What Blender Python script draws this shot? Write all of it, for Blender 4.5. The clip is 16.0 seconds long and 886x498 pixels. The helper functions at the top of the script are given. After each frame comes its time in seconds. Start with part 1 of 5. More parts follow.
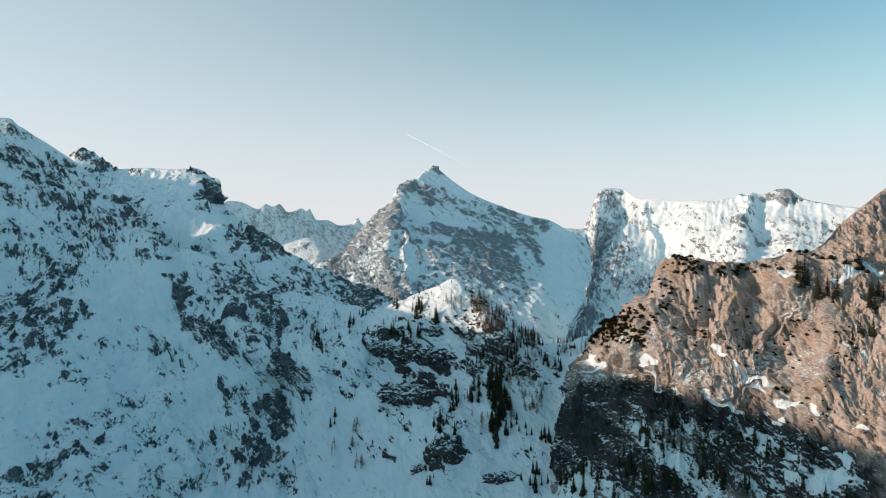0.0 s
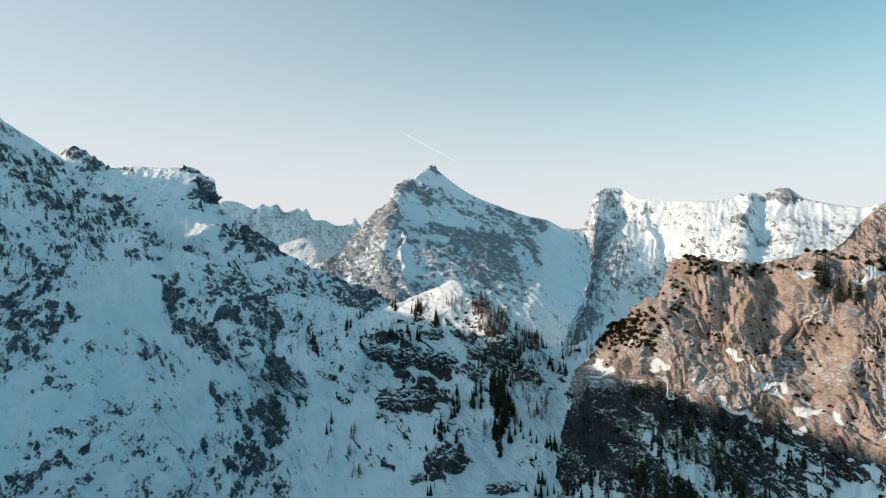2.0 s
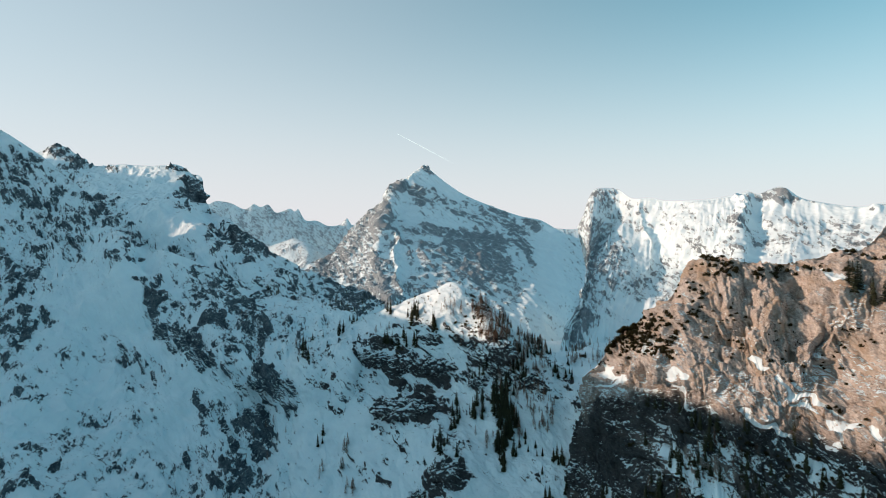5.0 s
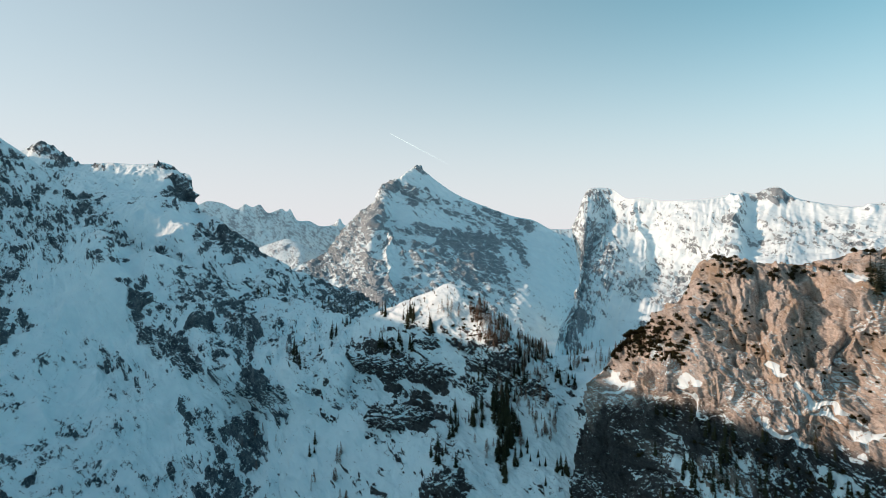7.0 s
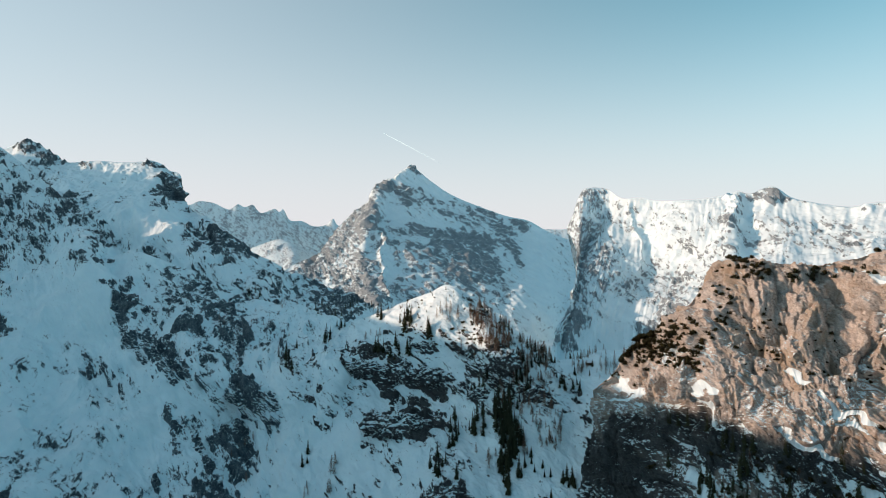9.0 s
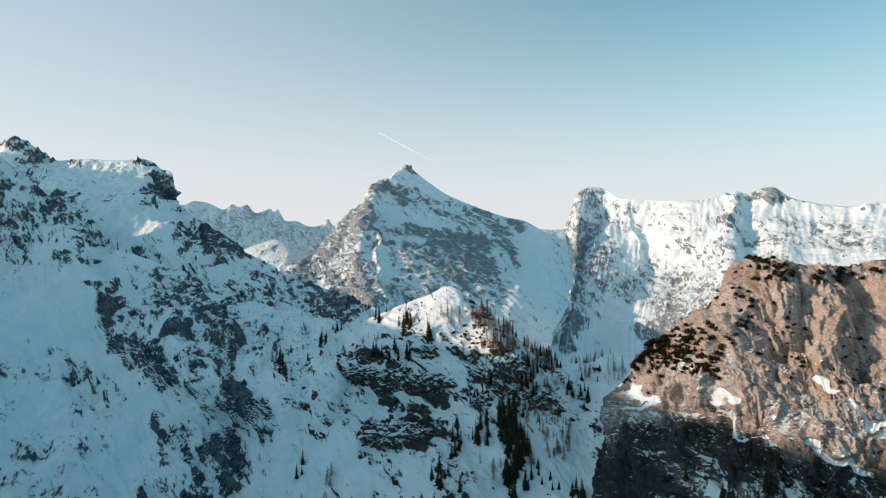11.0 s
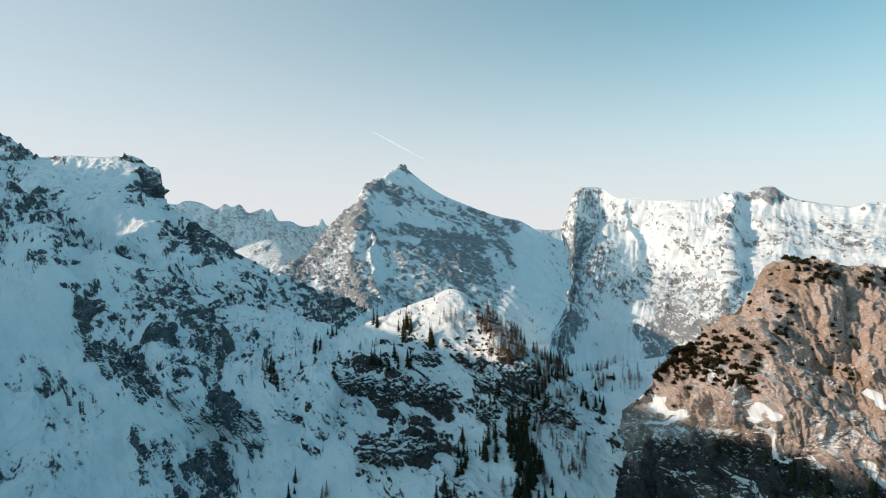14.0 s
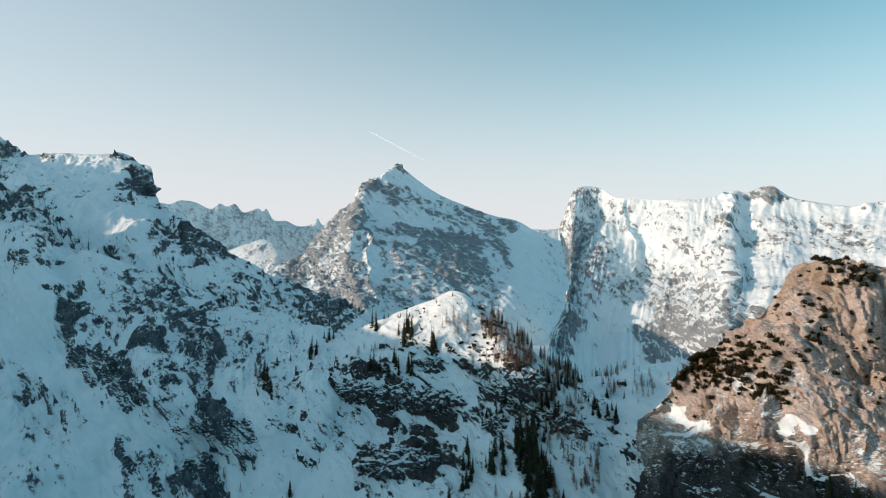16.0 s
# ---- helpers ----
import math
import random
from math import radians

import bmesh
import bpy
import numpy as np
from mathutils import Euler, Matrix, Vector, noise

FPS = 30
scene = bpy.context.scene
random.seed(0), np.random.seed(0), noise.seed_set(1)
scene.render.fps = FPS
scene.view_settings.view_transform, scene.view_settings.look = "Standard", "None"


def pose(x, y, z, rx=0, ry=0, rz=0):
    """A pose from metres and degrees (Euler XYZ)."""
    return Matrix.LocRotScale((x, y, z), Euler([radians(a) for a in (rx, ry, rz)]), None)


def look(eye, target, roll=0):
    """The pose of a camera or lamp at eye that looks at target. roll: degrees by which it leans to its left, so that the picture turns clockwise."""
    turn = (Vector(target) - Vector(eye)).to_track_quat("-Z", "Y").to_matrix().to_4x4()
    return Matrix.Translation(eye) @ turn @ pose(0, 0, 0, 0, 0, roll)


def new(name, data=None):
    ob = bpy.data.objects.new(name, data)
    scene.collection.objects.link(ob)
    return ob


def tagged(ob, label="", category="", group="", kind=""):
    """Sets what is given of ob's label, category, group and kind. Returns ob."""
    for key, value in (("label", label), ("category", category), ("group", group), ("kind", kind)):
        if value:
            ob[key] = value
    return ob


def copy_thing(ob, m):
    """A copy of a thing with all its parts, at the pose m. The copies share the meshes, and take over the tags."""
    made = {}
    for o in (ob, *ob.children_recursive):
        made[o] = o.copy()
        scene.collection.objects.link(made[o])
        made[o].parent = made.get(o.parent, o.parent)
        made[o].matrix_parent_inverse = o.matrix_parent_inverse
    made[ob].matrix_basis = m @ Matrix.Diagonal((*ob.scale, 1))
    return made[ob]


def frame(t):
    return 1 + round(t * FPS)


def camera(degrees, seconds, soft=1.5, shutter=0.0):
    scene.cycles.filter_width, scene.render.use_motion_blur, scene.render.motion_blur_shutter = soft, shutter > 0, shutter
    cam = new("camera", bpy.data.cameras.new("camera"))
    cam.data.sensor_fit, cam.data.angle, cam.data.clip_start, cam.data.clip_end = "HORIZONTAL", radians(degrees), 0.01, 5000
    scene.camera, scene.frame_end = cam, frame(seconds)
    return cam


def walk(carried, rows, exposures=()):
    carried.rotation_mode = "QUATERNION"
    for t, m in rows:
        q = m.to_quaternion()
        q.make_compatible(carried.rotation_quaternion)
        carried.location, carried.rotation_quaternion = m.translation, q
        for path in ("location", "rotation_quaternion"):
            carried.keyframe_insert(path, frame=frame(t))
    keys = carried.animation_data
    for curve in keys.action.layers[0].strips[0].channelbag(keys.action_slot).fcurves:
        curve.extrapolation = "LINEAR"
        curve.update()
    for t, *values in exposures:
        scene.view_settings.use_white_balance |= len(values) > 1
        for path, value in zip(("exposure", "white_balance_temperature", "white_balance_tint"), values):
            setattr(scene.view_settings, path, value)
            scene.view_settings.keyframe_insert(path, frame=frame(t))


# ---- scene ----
PATH = [
    (0, pose(0.16, -0.90, -0.24, 90.674, -0.131, 1.614)),
    (1, pose(-1.29, 8.53, -0.20, 90.684, -0.104, 1.480)),
    (2, pose(-2.81, 18.06, -0.17, 90.697, -0.080, 1.377)),
    (3, pose(-4.41, 27.67, -0.14, 90.712, -0.058, 1.228)),
    (4, pose(-6.06, 37.35, -0.12, 90.727, -0.037, 1.011)),
    (5.25, pose(-8.18, 49.53, -0.08, 90.745, -0.014, 0.659)),
    (6.5, pose(-10.35, 61.78, -0.05, 90.764, 0.005, 0.266)),
    (7.5, pose(-12.12, 71.63, -0.02, 90.778, 0.019, -0.041)),
    (8.5, pose(-13.89, 81.51, 0.01, 90.793, 0.030, -0.316)),
    (9.5, pose(-15.68, 91.44, 0.05, 90.807, 0.040, -0.549)),
    (10.5, pose(-17.46, 101.42, 0.10, 90.819, 0.047, -0.745)),
    (11.5, pose(-19.25, 111.47, 0.16, 90.830, 0.053, -0.915)),
    (12.5, pose(-21.04, 121.59, 0.23, 90.838, 0.057, -1.082)),
    (13.5, pose(-22.81, 131.80, 0.31, 90.842, 0.059, -1.260)),
    (14.5, pose(-24.59, 142.13, 0.40, 90.842, 0.058, -1.454)),
    (16, pose(-27.24, 157.89, 0.58, 90.834, 0.054, -1.706)),
]

cam = camera(66.0, 16.0, soft=0.5)
walk(cam, PATH, [(0, 1.0, 5950, -27), (16, 1.0, 5950, -27)])

# ---- light ----
SUN_ELEVATION, SUN_AZIMUTH = 15.7, 97.0   # azimuth: degrees to the left of straight ahead
world = bpy.data.worlds.new("sky")
scene.world = world
world.use_nodes = True
wn = world.node_tree.nodes
sky = wn.new("ShaderNodeTexSky")
sky.sky_type = "NISHITA"
sky.sun_disc = False
sky.sun_elevation = radians(SUN_ELEVATION)
sky.sun_rotation = radians(-SUN_AZIMUTH)
sky.altitude = 1500
sky.air_density, sky.dust_density, sky.ozone_density = 1.0, 1.5, 1.2
wn["Background"].inputs["Strength"].default_value = 0.104
# winter haze that whitens the sky towards the horizon
wl = world.node_tree.links
up = wn.new("ShaderNodeSeparateXYZ")
wl.new(wn.new("ShaderNodeTexCoord").outputs["Generated"], up.inputs[0])
haze = wn.new("ShaderNodeValToRGB")
haze.color_ramp.interpolation = "B_SPLINE"
haze.color_ramp.elements[0].position, haze.color_ramp.elements[0].color = 0.0, (1.0, 1.0, 1.0, 1)
haze.color_ramp.elements[1].position, haze.color_ramp.elements[1].color = 0.5, (0.0, 0.0, 0.0, 1)
for at, share in ((0.1, 0.86), (0.2, 0.46), (0.3, 0.16), (0.4, 0.03)):
    haze.color_ramp.elements.new(at).color = (share, share, share, 1)
wl.new(up.outputs[2], haze.inputs[0])
blend = wn.new("ShaderNodeMix")
blend.data_type = "RGBA"
glow = wn.new("ShaderNodeVectorMath")
glow.operation = "DOT_PRODUCT"
wl.new(up.inputs[0].links[0].from_socket, glow.inputs[0])
glow.inputs[1].default_value = (-0.93, 0.25, 0.26)
side = wn.new("ShaderNodeMapRange")
side.interpolation_type = "SMOOTHSTEP"
side.inputs["From Min"].default_value, side.inputs["From Max"].default_value = -0.2, 1.0
side.inputs["To Min"].default_value, side.inputs["To Max"].default_value = 0.0, 0.47
wl.new(glow.outputs["Value"], side.inputs["Value"])
rest = wn.new("ShaderNodeMath")
rest.operation = "SUBTRACT"
rest.inputs[0].default_value = 1.0
wl.new(haze.outputs[0], rest.inputs[1])
both = wn.new("ShaderNodeMath")
both.operation, both.use_clamp = "MULTIPLY_ADD", True
wl.new(side.outputs[0], both.inputs[0])
wl.new(rest.outputs[0], both.inputs[1])
wl.new(haze.outputs[0], both.inputs[2])
wl.new(both.outputs[0], blend.inputs["Factor"])
teal = wn.new("ShaderNodeMix")
teal.data_type, teal.blend_type = "RGBA", "MULTIPLY"
teal.inputs["Factor"].default_value = 1.0
teal.inputs["B"].default_value = (0.75, 0.875, 0.82, 1)
wl.new(sky.outputs[0], teal.inputs["A"])
wl.new(teal.outputs["Result"], blend.inputs["A"])
blend.inputs["B"].default_value = (4.65, 3.45, 4.1, 1)
wl.new(blend.outputs["Result"], wn["Background"].inputs["Color"])

sun_data = bpy.data.lights.new("sun", "SUN")
sun_data.energy, sun_data.angle, sun_data.color = 2.15, radians(0.45), (1.0, 0.53, 0.44)
sun = new("sun", sun_data)
sa, se = radians(SUN_AZIMUTH), radians(SUN_ELEVATION)
to_sun = Vector((-math.sin(sa) * math.cos(se), math.cos(sa) * math.cos(se), math.sin(se)))
sun.matrix_world = look(to_sun * 900, (0, 0, 0))


# ---- materials ----
def material(name):
    m = bpy.data.materials.new(name)
    m.use_nodes = True
    return m, m.node_tree.nodes, m.node_tree.links, m.node_tree.nodes["Principled BSDF"]


def ramp(nodes, stops):
    r = nodes.new("ShaderNodeValToRGB")
    while len(r.color_ramp.elements) < len(stops):
        r.color_ramp.elements.new(0.5)
    for e, (at, c) in zip(r.color_ramp.elements, stops):
        e.position, e.color = at, (*c, 1)
    return r


def noise_node(nodes, links, coord, scale, detail=6, rough=0.6, stretch=None, turn=(0, 0, 0)):
    n = nodes.new("ShaderNodeTexNoise")
    n.inputs["Scale"].default_value, n.inputs["Detail"].default_value = scale, detail
    n.inputs["Roughness"].default_value = rough
    if stretch:
        mp = nodes.new("ShaderNodeMapping")
        mp.vector_type = "TEXTURE"
        mp.inputs["Scale"].default_value = [1 / k for k in stretch]
        mp.inputs["Rotation"].default_value = turn
        links.new(coord, mp.inputs["Vector"])
        coord = mp.outputs[0]
    links.new(coord, n.inputs["Vector"])
    return n


def math_node(nodes, links, op, a, b, c=None):
    n = nodes.new("ShaderNodeMath")
    n.operation = op
    for i, v in enumerate((a, b) if c is None else (a, b, c)):
        if isinstance(v, (int, float)):
            n.inputs[i].default_value = v
        else:
            links.new(v, n.inputs[i])
    return n.outputs[0]


def mountain_material(name, rock_stops, grain, edge, grass=0.0, turn=0.0, stretch=(1, 0.5, 0.35)):
    """Snow over rock. The mesh's rock layer says where stone breaks through; grain is the size of its features in metres."""
    m, nodes, links, bsdf = material(name)
    co = nodes.new("ShaderNodeTexCoord").outputs["Object"]
    at = nodes.new("ShaderNodeAttribute")
    at.attribute_name = "rock"
    fine = noise_node(nodes, links, co, 1.0 / grain, 6, 0.55, stretch, (0, turn, 0))
    speck = noise_node(nodes, links, co, 3.2 / grain, 5, 0.7)
    v = math_node(nodes, links, "MULTIPLY_ADD", math_node(nodes, links, "SUBTRACT", fine.outputs[0], 0.5), edge, at.outputs["Fac"])
    v = math_node(nodes, links, "MULTIPLY_ADD", math_node(nodes, links, "SUBTRACT", speck.outputs[0], 0.5), edge * 1.0, v)
    mask = ramp(nodes, [(0.46, (0, 0, 0)), (0.54, (1, 1, 1))])
    links.new(v, mask.inputs[0])
    # stone: beds, stains and fine grain
    big = noise_node(nodes, links, co, 0.09 / grain * 2, 5, 0.6)
    beds = noise_node(nodes, links, co, 1.3 / grain, 8, 0.72, (1, 1, 2.2), (0.1, 0.5, 0))
    mixf = math_node(nodes, links, "MULTIPLY_ADD", beds.outputs[0], 0.65, math_node(nodes, links, "MULTIPLY", big.outputs[0], 0.35))
    stone = ramp(nodes, rock_stops)
    links.new(mixf, stone.inputs[0])
    stone_col = stone.outputs[0]
    if grass:
        gn = noise_node(nodes, links, co, 0.055, 6, 0.65)
        gr = ramp(nodes, [(0.5, (0, 0, 0)), (0.62, (grass, grass, grass))])
        links.new(gn.outputs[0], gr.inputs[0])
        gm = nodes.new("ShaderNodeMix")
        gm.data_type = "RGBA"
        links.new(gr.outputs[0], gm.inputs["Factor"])
        links.new(stone_col, gm.inputs["A"])
        gm.inputs["B"].default_value = (0.41, 0.325, 0.235, 1)
        stone_col = gm.outputs["Result"]
    # shade painted into the stone colour, where the mesh layer asks for it
    painted_shade = nodes.new("ShaderNodeAttribute")
    painted_shade.attribute_name = "painted_shade"
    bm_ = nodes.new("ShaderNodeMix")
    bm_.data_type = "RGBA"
    shade_stone = ramp(nodes, DARK)
    links.new(mixf, shade_stone.inputs[0])
    links.new(painted_shade.outputs["Fac"], bm_.inputs["Factor"])
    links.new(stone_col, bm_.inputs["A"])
    links.new(shade_stone.outputs[0], bm_.inputs["B"])
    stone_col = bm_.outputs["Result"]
    sn = noise_node(nodes, links, co, 0.12 / grain, 4, 0.5)
    snow = ramp(nodes, [(0.3, (0.73, 0.85, 0.9)), (0.7, (0.80, 0.91, 0.945))])
    links.new(sn.outputs[0], snow.inputs[0])
    mix = nodes.new("ShaderNodeMix")
    mix.data_type = "RGBA"
    links.new(mask.outputs[0], mix.inputs["Factor"])
    links.new(snow.outputs[0], mix.inputs["A"])
    links.new(stone_col, mix.inputs["B"])
    links.new(mix.outputs["Result"], bsdf.inputs["Base Color"])
    rr = math_node(nodes, links, "MULTIPLY_ADD", mask.outputs[0], 0.3, 0.6)
    links.new(rr, bsdf.inputs["Roughness"])
    bsdf.inputs["Specular IOR Level"].default_value = 0.25
    bump = nodes.new("ShaderNodeBump")
    bump.inputs["Distance"].default_value = grain * 0.5
    hgt = math_node(nodes, links, "MULTIPLY", beds.outputs[0], mask.outputs[0])
    hgt = math_node(nodes, links, "MULTIPLY_ADD", sn.outputs[0], 0.25, hgt)
    hgt = math_node(nodes, links, "MULTIPLY_ADD", mask.outputs[0], -0.25, hgt)
    links.new(hgt, bump.inputs["Height"])
    bump.inputs["Strength"].default_value = 1.0
    links.new(bump.outputs[0], bsdf.inputs["Normal"])
    return m


GREY = [(0.34, (0.014, 0.024, 0.031)), (0.49, (0.07, 0.096, 0.113)), (0.64, (0.29, 0.322, 0.342))]
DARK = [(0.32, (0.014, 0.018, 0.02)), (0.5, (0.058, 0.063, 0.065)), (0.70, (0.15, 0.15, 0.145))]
BROWN = [(0.355, (0.04, 0.036, 0.034)), (0.43, (0.37, 0.335, 0.3)), (0.6, (0.70, 0.645, 0.595))]
# rock of the peak and snow wall, paled and blued to imitate air haze
HAZE_PALE = [(0.32, (0.115, 0.148, 0.175)), (0.5, (0.26, 0.305, 0.335)), (0.68, (0.45, 0.485, 0.505))]
near_snow = mountain_material("snow_on_grey_limestone", GREY, 1.3, 2.7, turn=-0.6, stretch=(1, 0.4, 0.33))
knoll_snow = mountain_material("snow_on_dark_limestone", DARK, 1.4, 2.4, turn=-1.0, stretch=(1, 0.5, 0.5))
crag_stone = mountain_material("weathered_brown_limestone", BROWN, 1.8, 2.0, grass=0.7, turn=-0.9, stretch=(1, 0.7, 0.65))
# still paler: thicker haze painted into the stone of far range and hills
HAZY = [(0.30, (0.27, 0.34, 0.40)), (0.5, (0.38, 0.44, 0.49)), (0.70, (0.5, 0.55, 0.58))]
hazy_snow = mountain_material("snow_on_hazed_distant_limestone", HAZY, 8.0, 2.4, turn=-0.9)
far_snow = mountain_material("snow_on_hazed_far_limestone", HAZE_PALE, 5.0, 2.4, turn=-0.9)
wall_snow = mountain_material("snow_on_haze_paled_limestone", HAZE_PALE, 4.5, 2.3, stretch=(1, 0.5, 0.3))


def plain_material(name, low, high, scale, rough=0.9):
    m, nodes, links, bsdf = material(name)
    co = nodes.new("ShaderNodeTexCoord").outputs["Object"]
    n = noise_node(nodes, links, co, scale, 5, 0.6)
    inf = nodes.new("ShaderNodeObjectInfo")
    f = math_node(nodes, links, "MULTIPLY_ADD", inf.outputs["Random"], 0.35, math_node(nodes, links, "SUBTRACT", n.outputs[0], 0.17))
    r = ramp(nodes, [(0.25, low), (0.75, high)])
    links.new(f, r.inputs[0])
    links.new(r.outputs[0], bsdf.inputs["Base Color"])
    bsdf.inputs["Roughness"].default_value = rough
    bsdf.inputs["Specular IOR Level"].default_value = 0.15
    return m


bark = plain_material("bark", (0.05, 0.035, 0.025), (0.13, 0.095, 0.07), 2.0)
needles = plain_material("spruce_needles", (0.016, 0.022, 0.014), (0.055, 0.06, 0.032), 0.8)
twigs = plain_material("larch_twigs", (0.11, 0.08, 0.06), (0.26, 0.19, 0.14), 1.0)
pine = plain_material("dwarf_pine_needles", (0.03, 0.03, 0.014), (0.11, 0.09, 0.04), 0.8)
plank = plain_material("weathered_planks", (0.06, 0.042, 0.03), (0.16, 0.11, 0.08), 1.5)
roof_snow = plain_material("roof_snow", (0.78, 0.81, 0.84), (0.86, 0.88, 0.9), 0.5, 0.6)

# ---- terrain ----
table = np.random.RandomState(7)
PERM = np.tile(table.permutation(256), 3)
GRAD = table.normal(size=(256, 3))
GRAD /= np.linalg.norm(GRAD, axis=1)[:, None]
GX, GY, GZ = (np.ascontiguousarray(GRAD[:, k]) for k in range(3))


def gnoise(p):
    """Gradient noise at points p, about -1 to 1."""
    i = np.floor(p).astype(np.int64)
    f = p - i
    i &= 255
    w = f * f * f * (f * (f * 6 - 15) + 10)
    total = np.zeros(p.shape[:-1])
    for dx in (0, 1):
        hx, wx, fx = PERM[i[..., 0] + dx] + i[..., 1], (w[..., 0] if dx else 1 - w[..., 0]), f[..., 0] - dx
        for dy in (0, 1):
            hy, wy, fy = PERM[hx + dy] + i[..., 2], wx * (w[..., 1] if dy else 1 - w[..., 1]), f[..., 1] - dy
            for dz in (0, 1):
                h = PERM[hy + dz]
                total += wy * (w[..., 2] if dz else 1 - w[..., 2]) * (GX[h] * fx + GY[h] * fy + GZ[h] * (f[..., 2] - dz))
    return total * 1.6


def fbm(p, size, octaves, gain=0.5, ridged=False):
    total, amp, q = 0.0, 1.0, p / size
    for k in range(octaves):
        n = gnoise(q + 17.3 * k)
        total = total + amp * ((0.6 - 2 * np.abs(n)) if ridged else n)
        q, amp = q * 2.03, amp * gain
    return total


def facets(p, size):
    """Broken faces: each block of about that size is a tilted plane, with sharp steps between blocks. About -1 to 1."""
    shape = p.shape[:-1]
    q = (p / size).reshape(-1, 3)
    cell = np.floor(q).astype(np.int64)
    fx, fy, fz = (np.ascontiguousarray(q[:, k] - cell[:, k] - 0.5).astype(np.float32) for k in range(3))
    cx, cy, cz = (np.ascontiguousarray(cell[:, k]) for k in range(3))
    jx, jy, jz = ((0.42 * g).astype(np.float32) for g in (GX, GY, GZ))
    best = np.full(len(q), 9.0, np.float32)
    pick = np.zeros(len(q), np.int64)
    bx, by, bz = np.zeros_like(best), np.zeros_like(best), np.zeros_like(best)
    for dx in (-1, 0, 1):
        hx = PERM[(cx + dx) & 255]
        for dy in (-1, 0, 1):
            hy = PERM[hx + ((cy + dy) & 255)]
            for dz in (-1, 0, 1):
                h = PERM[hy + ((cz + dz) & 255)]
                ex, ey, ez = fx - dx - jx[h], fy - dy - jy[h], fz - dz - jz[h]
                r = ex * ex + ey * ey + ez * ez
                near = np.flatnonzero(r < best)
                best[near], pick[near], bx[near], by[near], bz[near] = r[near], h[near], ex[near], ey[near], ez[near]
    t = (pick + 91) & 255
    value = (bx * GX[t] + by * GY[t] + bz * GZ[t]) * 0.8 + GX[(pick + 37) & 255] * 0.7
    return value.reshape(shape)


def spread(n, counts):
    """Catmull-Rom weights: n control lines, counts[k] samples in stretch k."""
    us = np.concatenate([np.linspace(k, k + 1, c, endpoint=False) for k, c in enumerate(counts)] + [[n - 1.0]])
    w = np.zeros((len(us), n))
    for row, u in enumerate(us):
        k = min(int(u), n - 2)
        f = u - k
        for j, v in enumerate((-.5 * f + f * f - .5 * f ** 3, 1 - 2.5 * f * f + 1.5 * f ** 3, .5 * f + 2 * f * f - 1.5 * f ** 3, -.5 * f * f + .5 * f ** 3)):
            w[row, min(max(k - 1 + j, 0), n - 1)] += v
    return w


def normals(p):
    du, dv = np.gradient(p, axis=1), np.gradient(p, axis=0)
    n = np.cross(dv, du)
    n /= np.linalg.norm(n, axis=-1)[..., None] + 1e-9
    return n


def segment_weight(x, z, bands):
    total = np.zeros_like(x)
    for x0, z0, x1, z1, w, s in bands:
        dx, dz = x1 - x0, z1 - z0
        k = np.clip(((x - x0) * dx + (z - z0) * dz) / (dx * dx + dz * dz + 1e-6), 0, 1)
        d2 = (x - x0 - k * dx) ** 2 + (z - z0 - k * dz) ** 2
        total += (0.5 * s if s > 0 else s) * np.exp(-d2 / (w * w))
    return total


def to_line(x, z, x0, z0, x1, z1):
    """Squared distance to a line across the face."""
    dx, dz = x1 - x0, z1 - z0
    k = np.clip(((x - x0) * dx + (z - z0) * dz) / (dx * dx + dz * dz + 1e-6), 0, 1)
    return (x - x0 - k * dx) ** 2 + (z - z0 - k * dz) ** 2


def cover(x, z, bands):
    """Share of bare stone: the strongest of the stone bands and of the snowfields at each point, with firm edges."""
    stone, snow = np.zeros_like(x), np.zeros_like(x)
    for x0, z0, x1, z1, w, s in bands:
        v = s * np.exp(-(to_line(x, z, x0, z0, x1, z1) / (w * w * 1.3)) ** 2)
        stone, snow = np.maximum(stone, v), np.minimum(snow, v)
    return 0.82 * stone + snow


def sheet(name, p, mat, layer=None, closed=False):
    """A grid of points as a mesh whose faces look up, or outwards if it is closed."""
    rows, cols = p.shape[:2]
    out = np.cross(np.gradient(p, axis=0), np.gradient(p, axis=1))
    turned = ((out * (p - p.reshape(-1, 3).mean(0))).sum() if closed else out[..., 2].sum()) > 0
    me = bpy.data.meshes.new(name)
    idx = np.arange(rows * cols).reshape(rows, cols)
    quads = np.stack((idx[:-1, :-1], idx[:-1, 1:], idx[1:, 1:], idx[1:, :-1]), -1).reshape(-1, 4)
    if turned:
        quads = quads[:, ::-1]
    me.vertices.add(rows * cols)
    me.vertices.foreach_set("co", p.reshape(-1).astype(np.float32))
    me.loops.add(quads.size)
    me.loops.foreach_set("vertex_index", quads.reshape(-1).astype(np.int32))
    me.polygons.add(len(quads))
    me.polygons.foreach_set("loop_start", (np.arange(len(quads)) * 4).astype(np.int32))
    me.polygons.foreach_set("use_smooth", np.ones(len(quads), bool))
    me.update(calc_edges=True)
    me.validate()
    if layer is not None:
        a = me.attributes.new("rock", "FLOAT", "POINT")
        a.data.foreach_set("value", layer.reshape(-1).astype(np.float32))
    me.materials.append(mat)
    return new(name, me)


SURFACE = {}


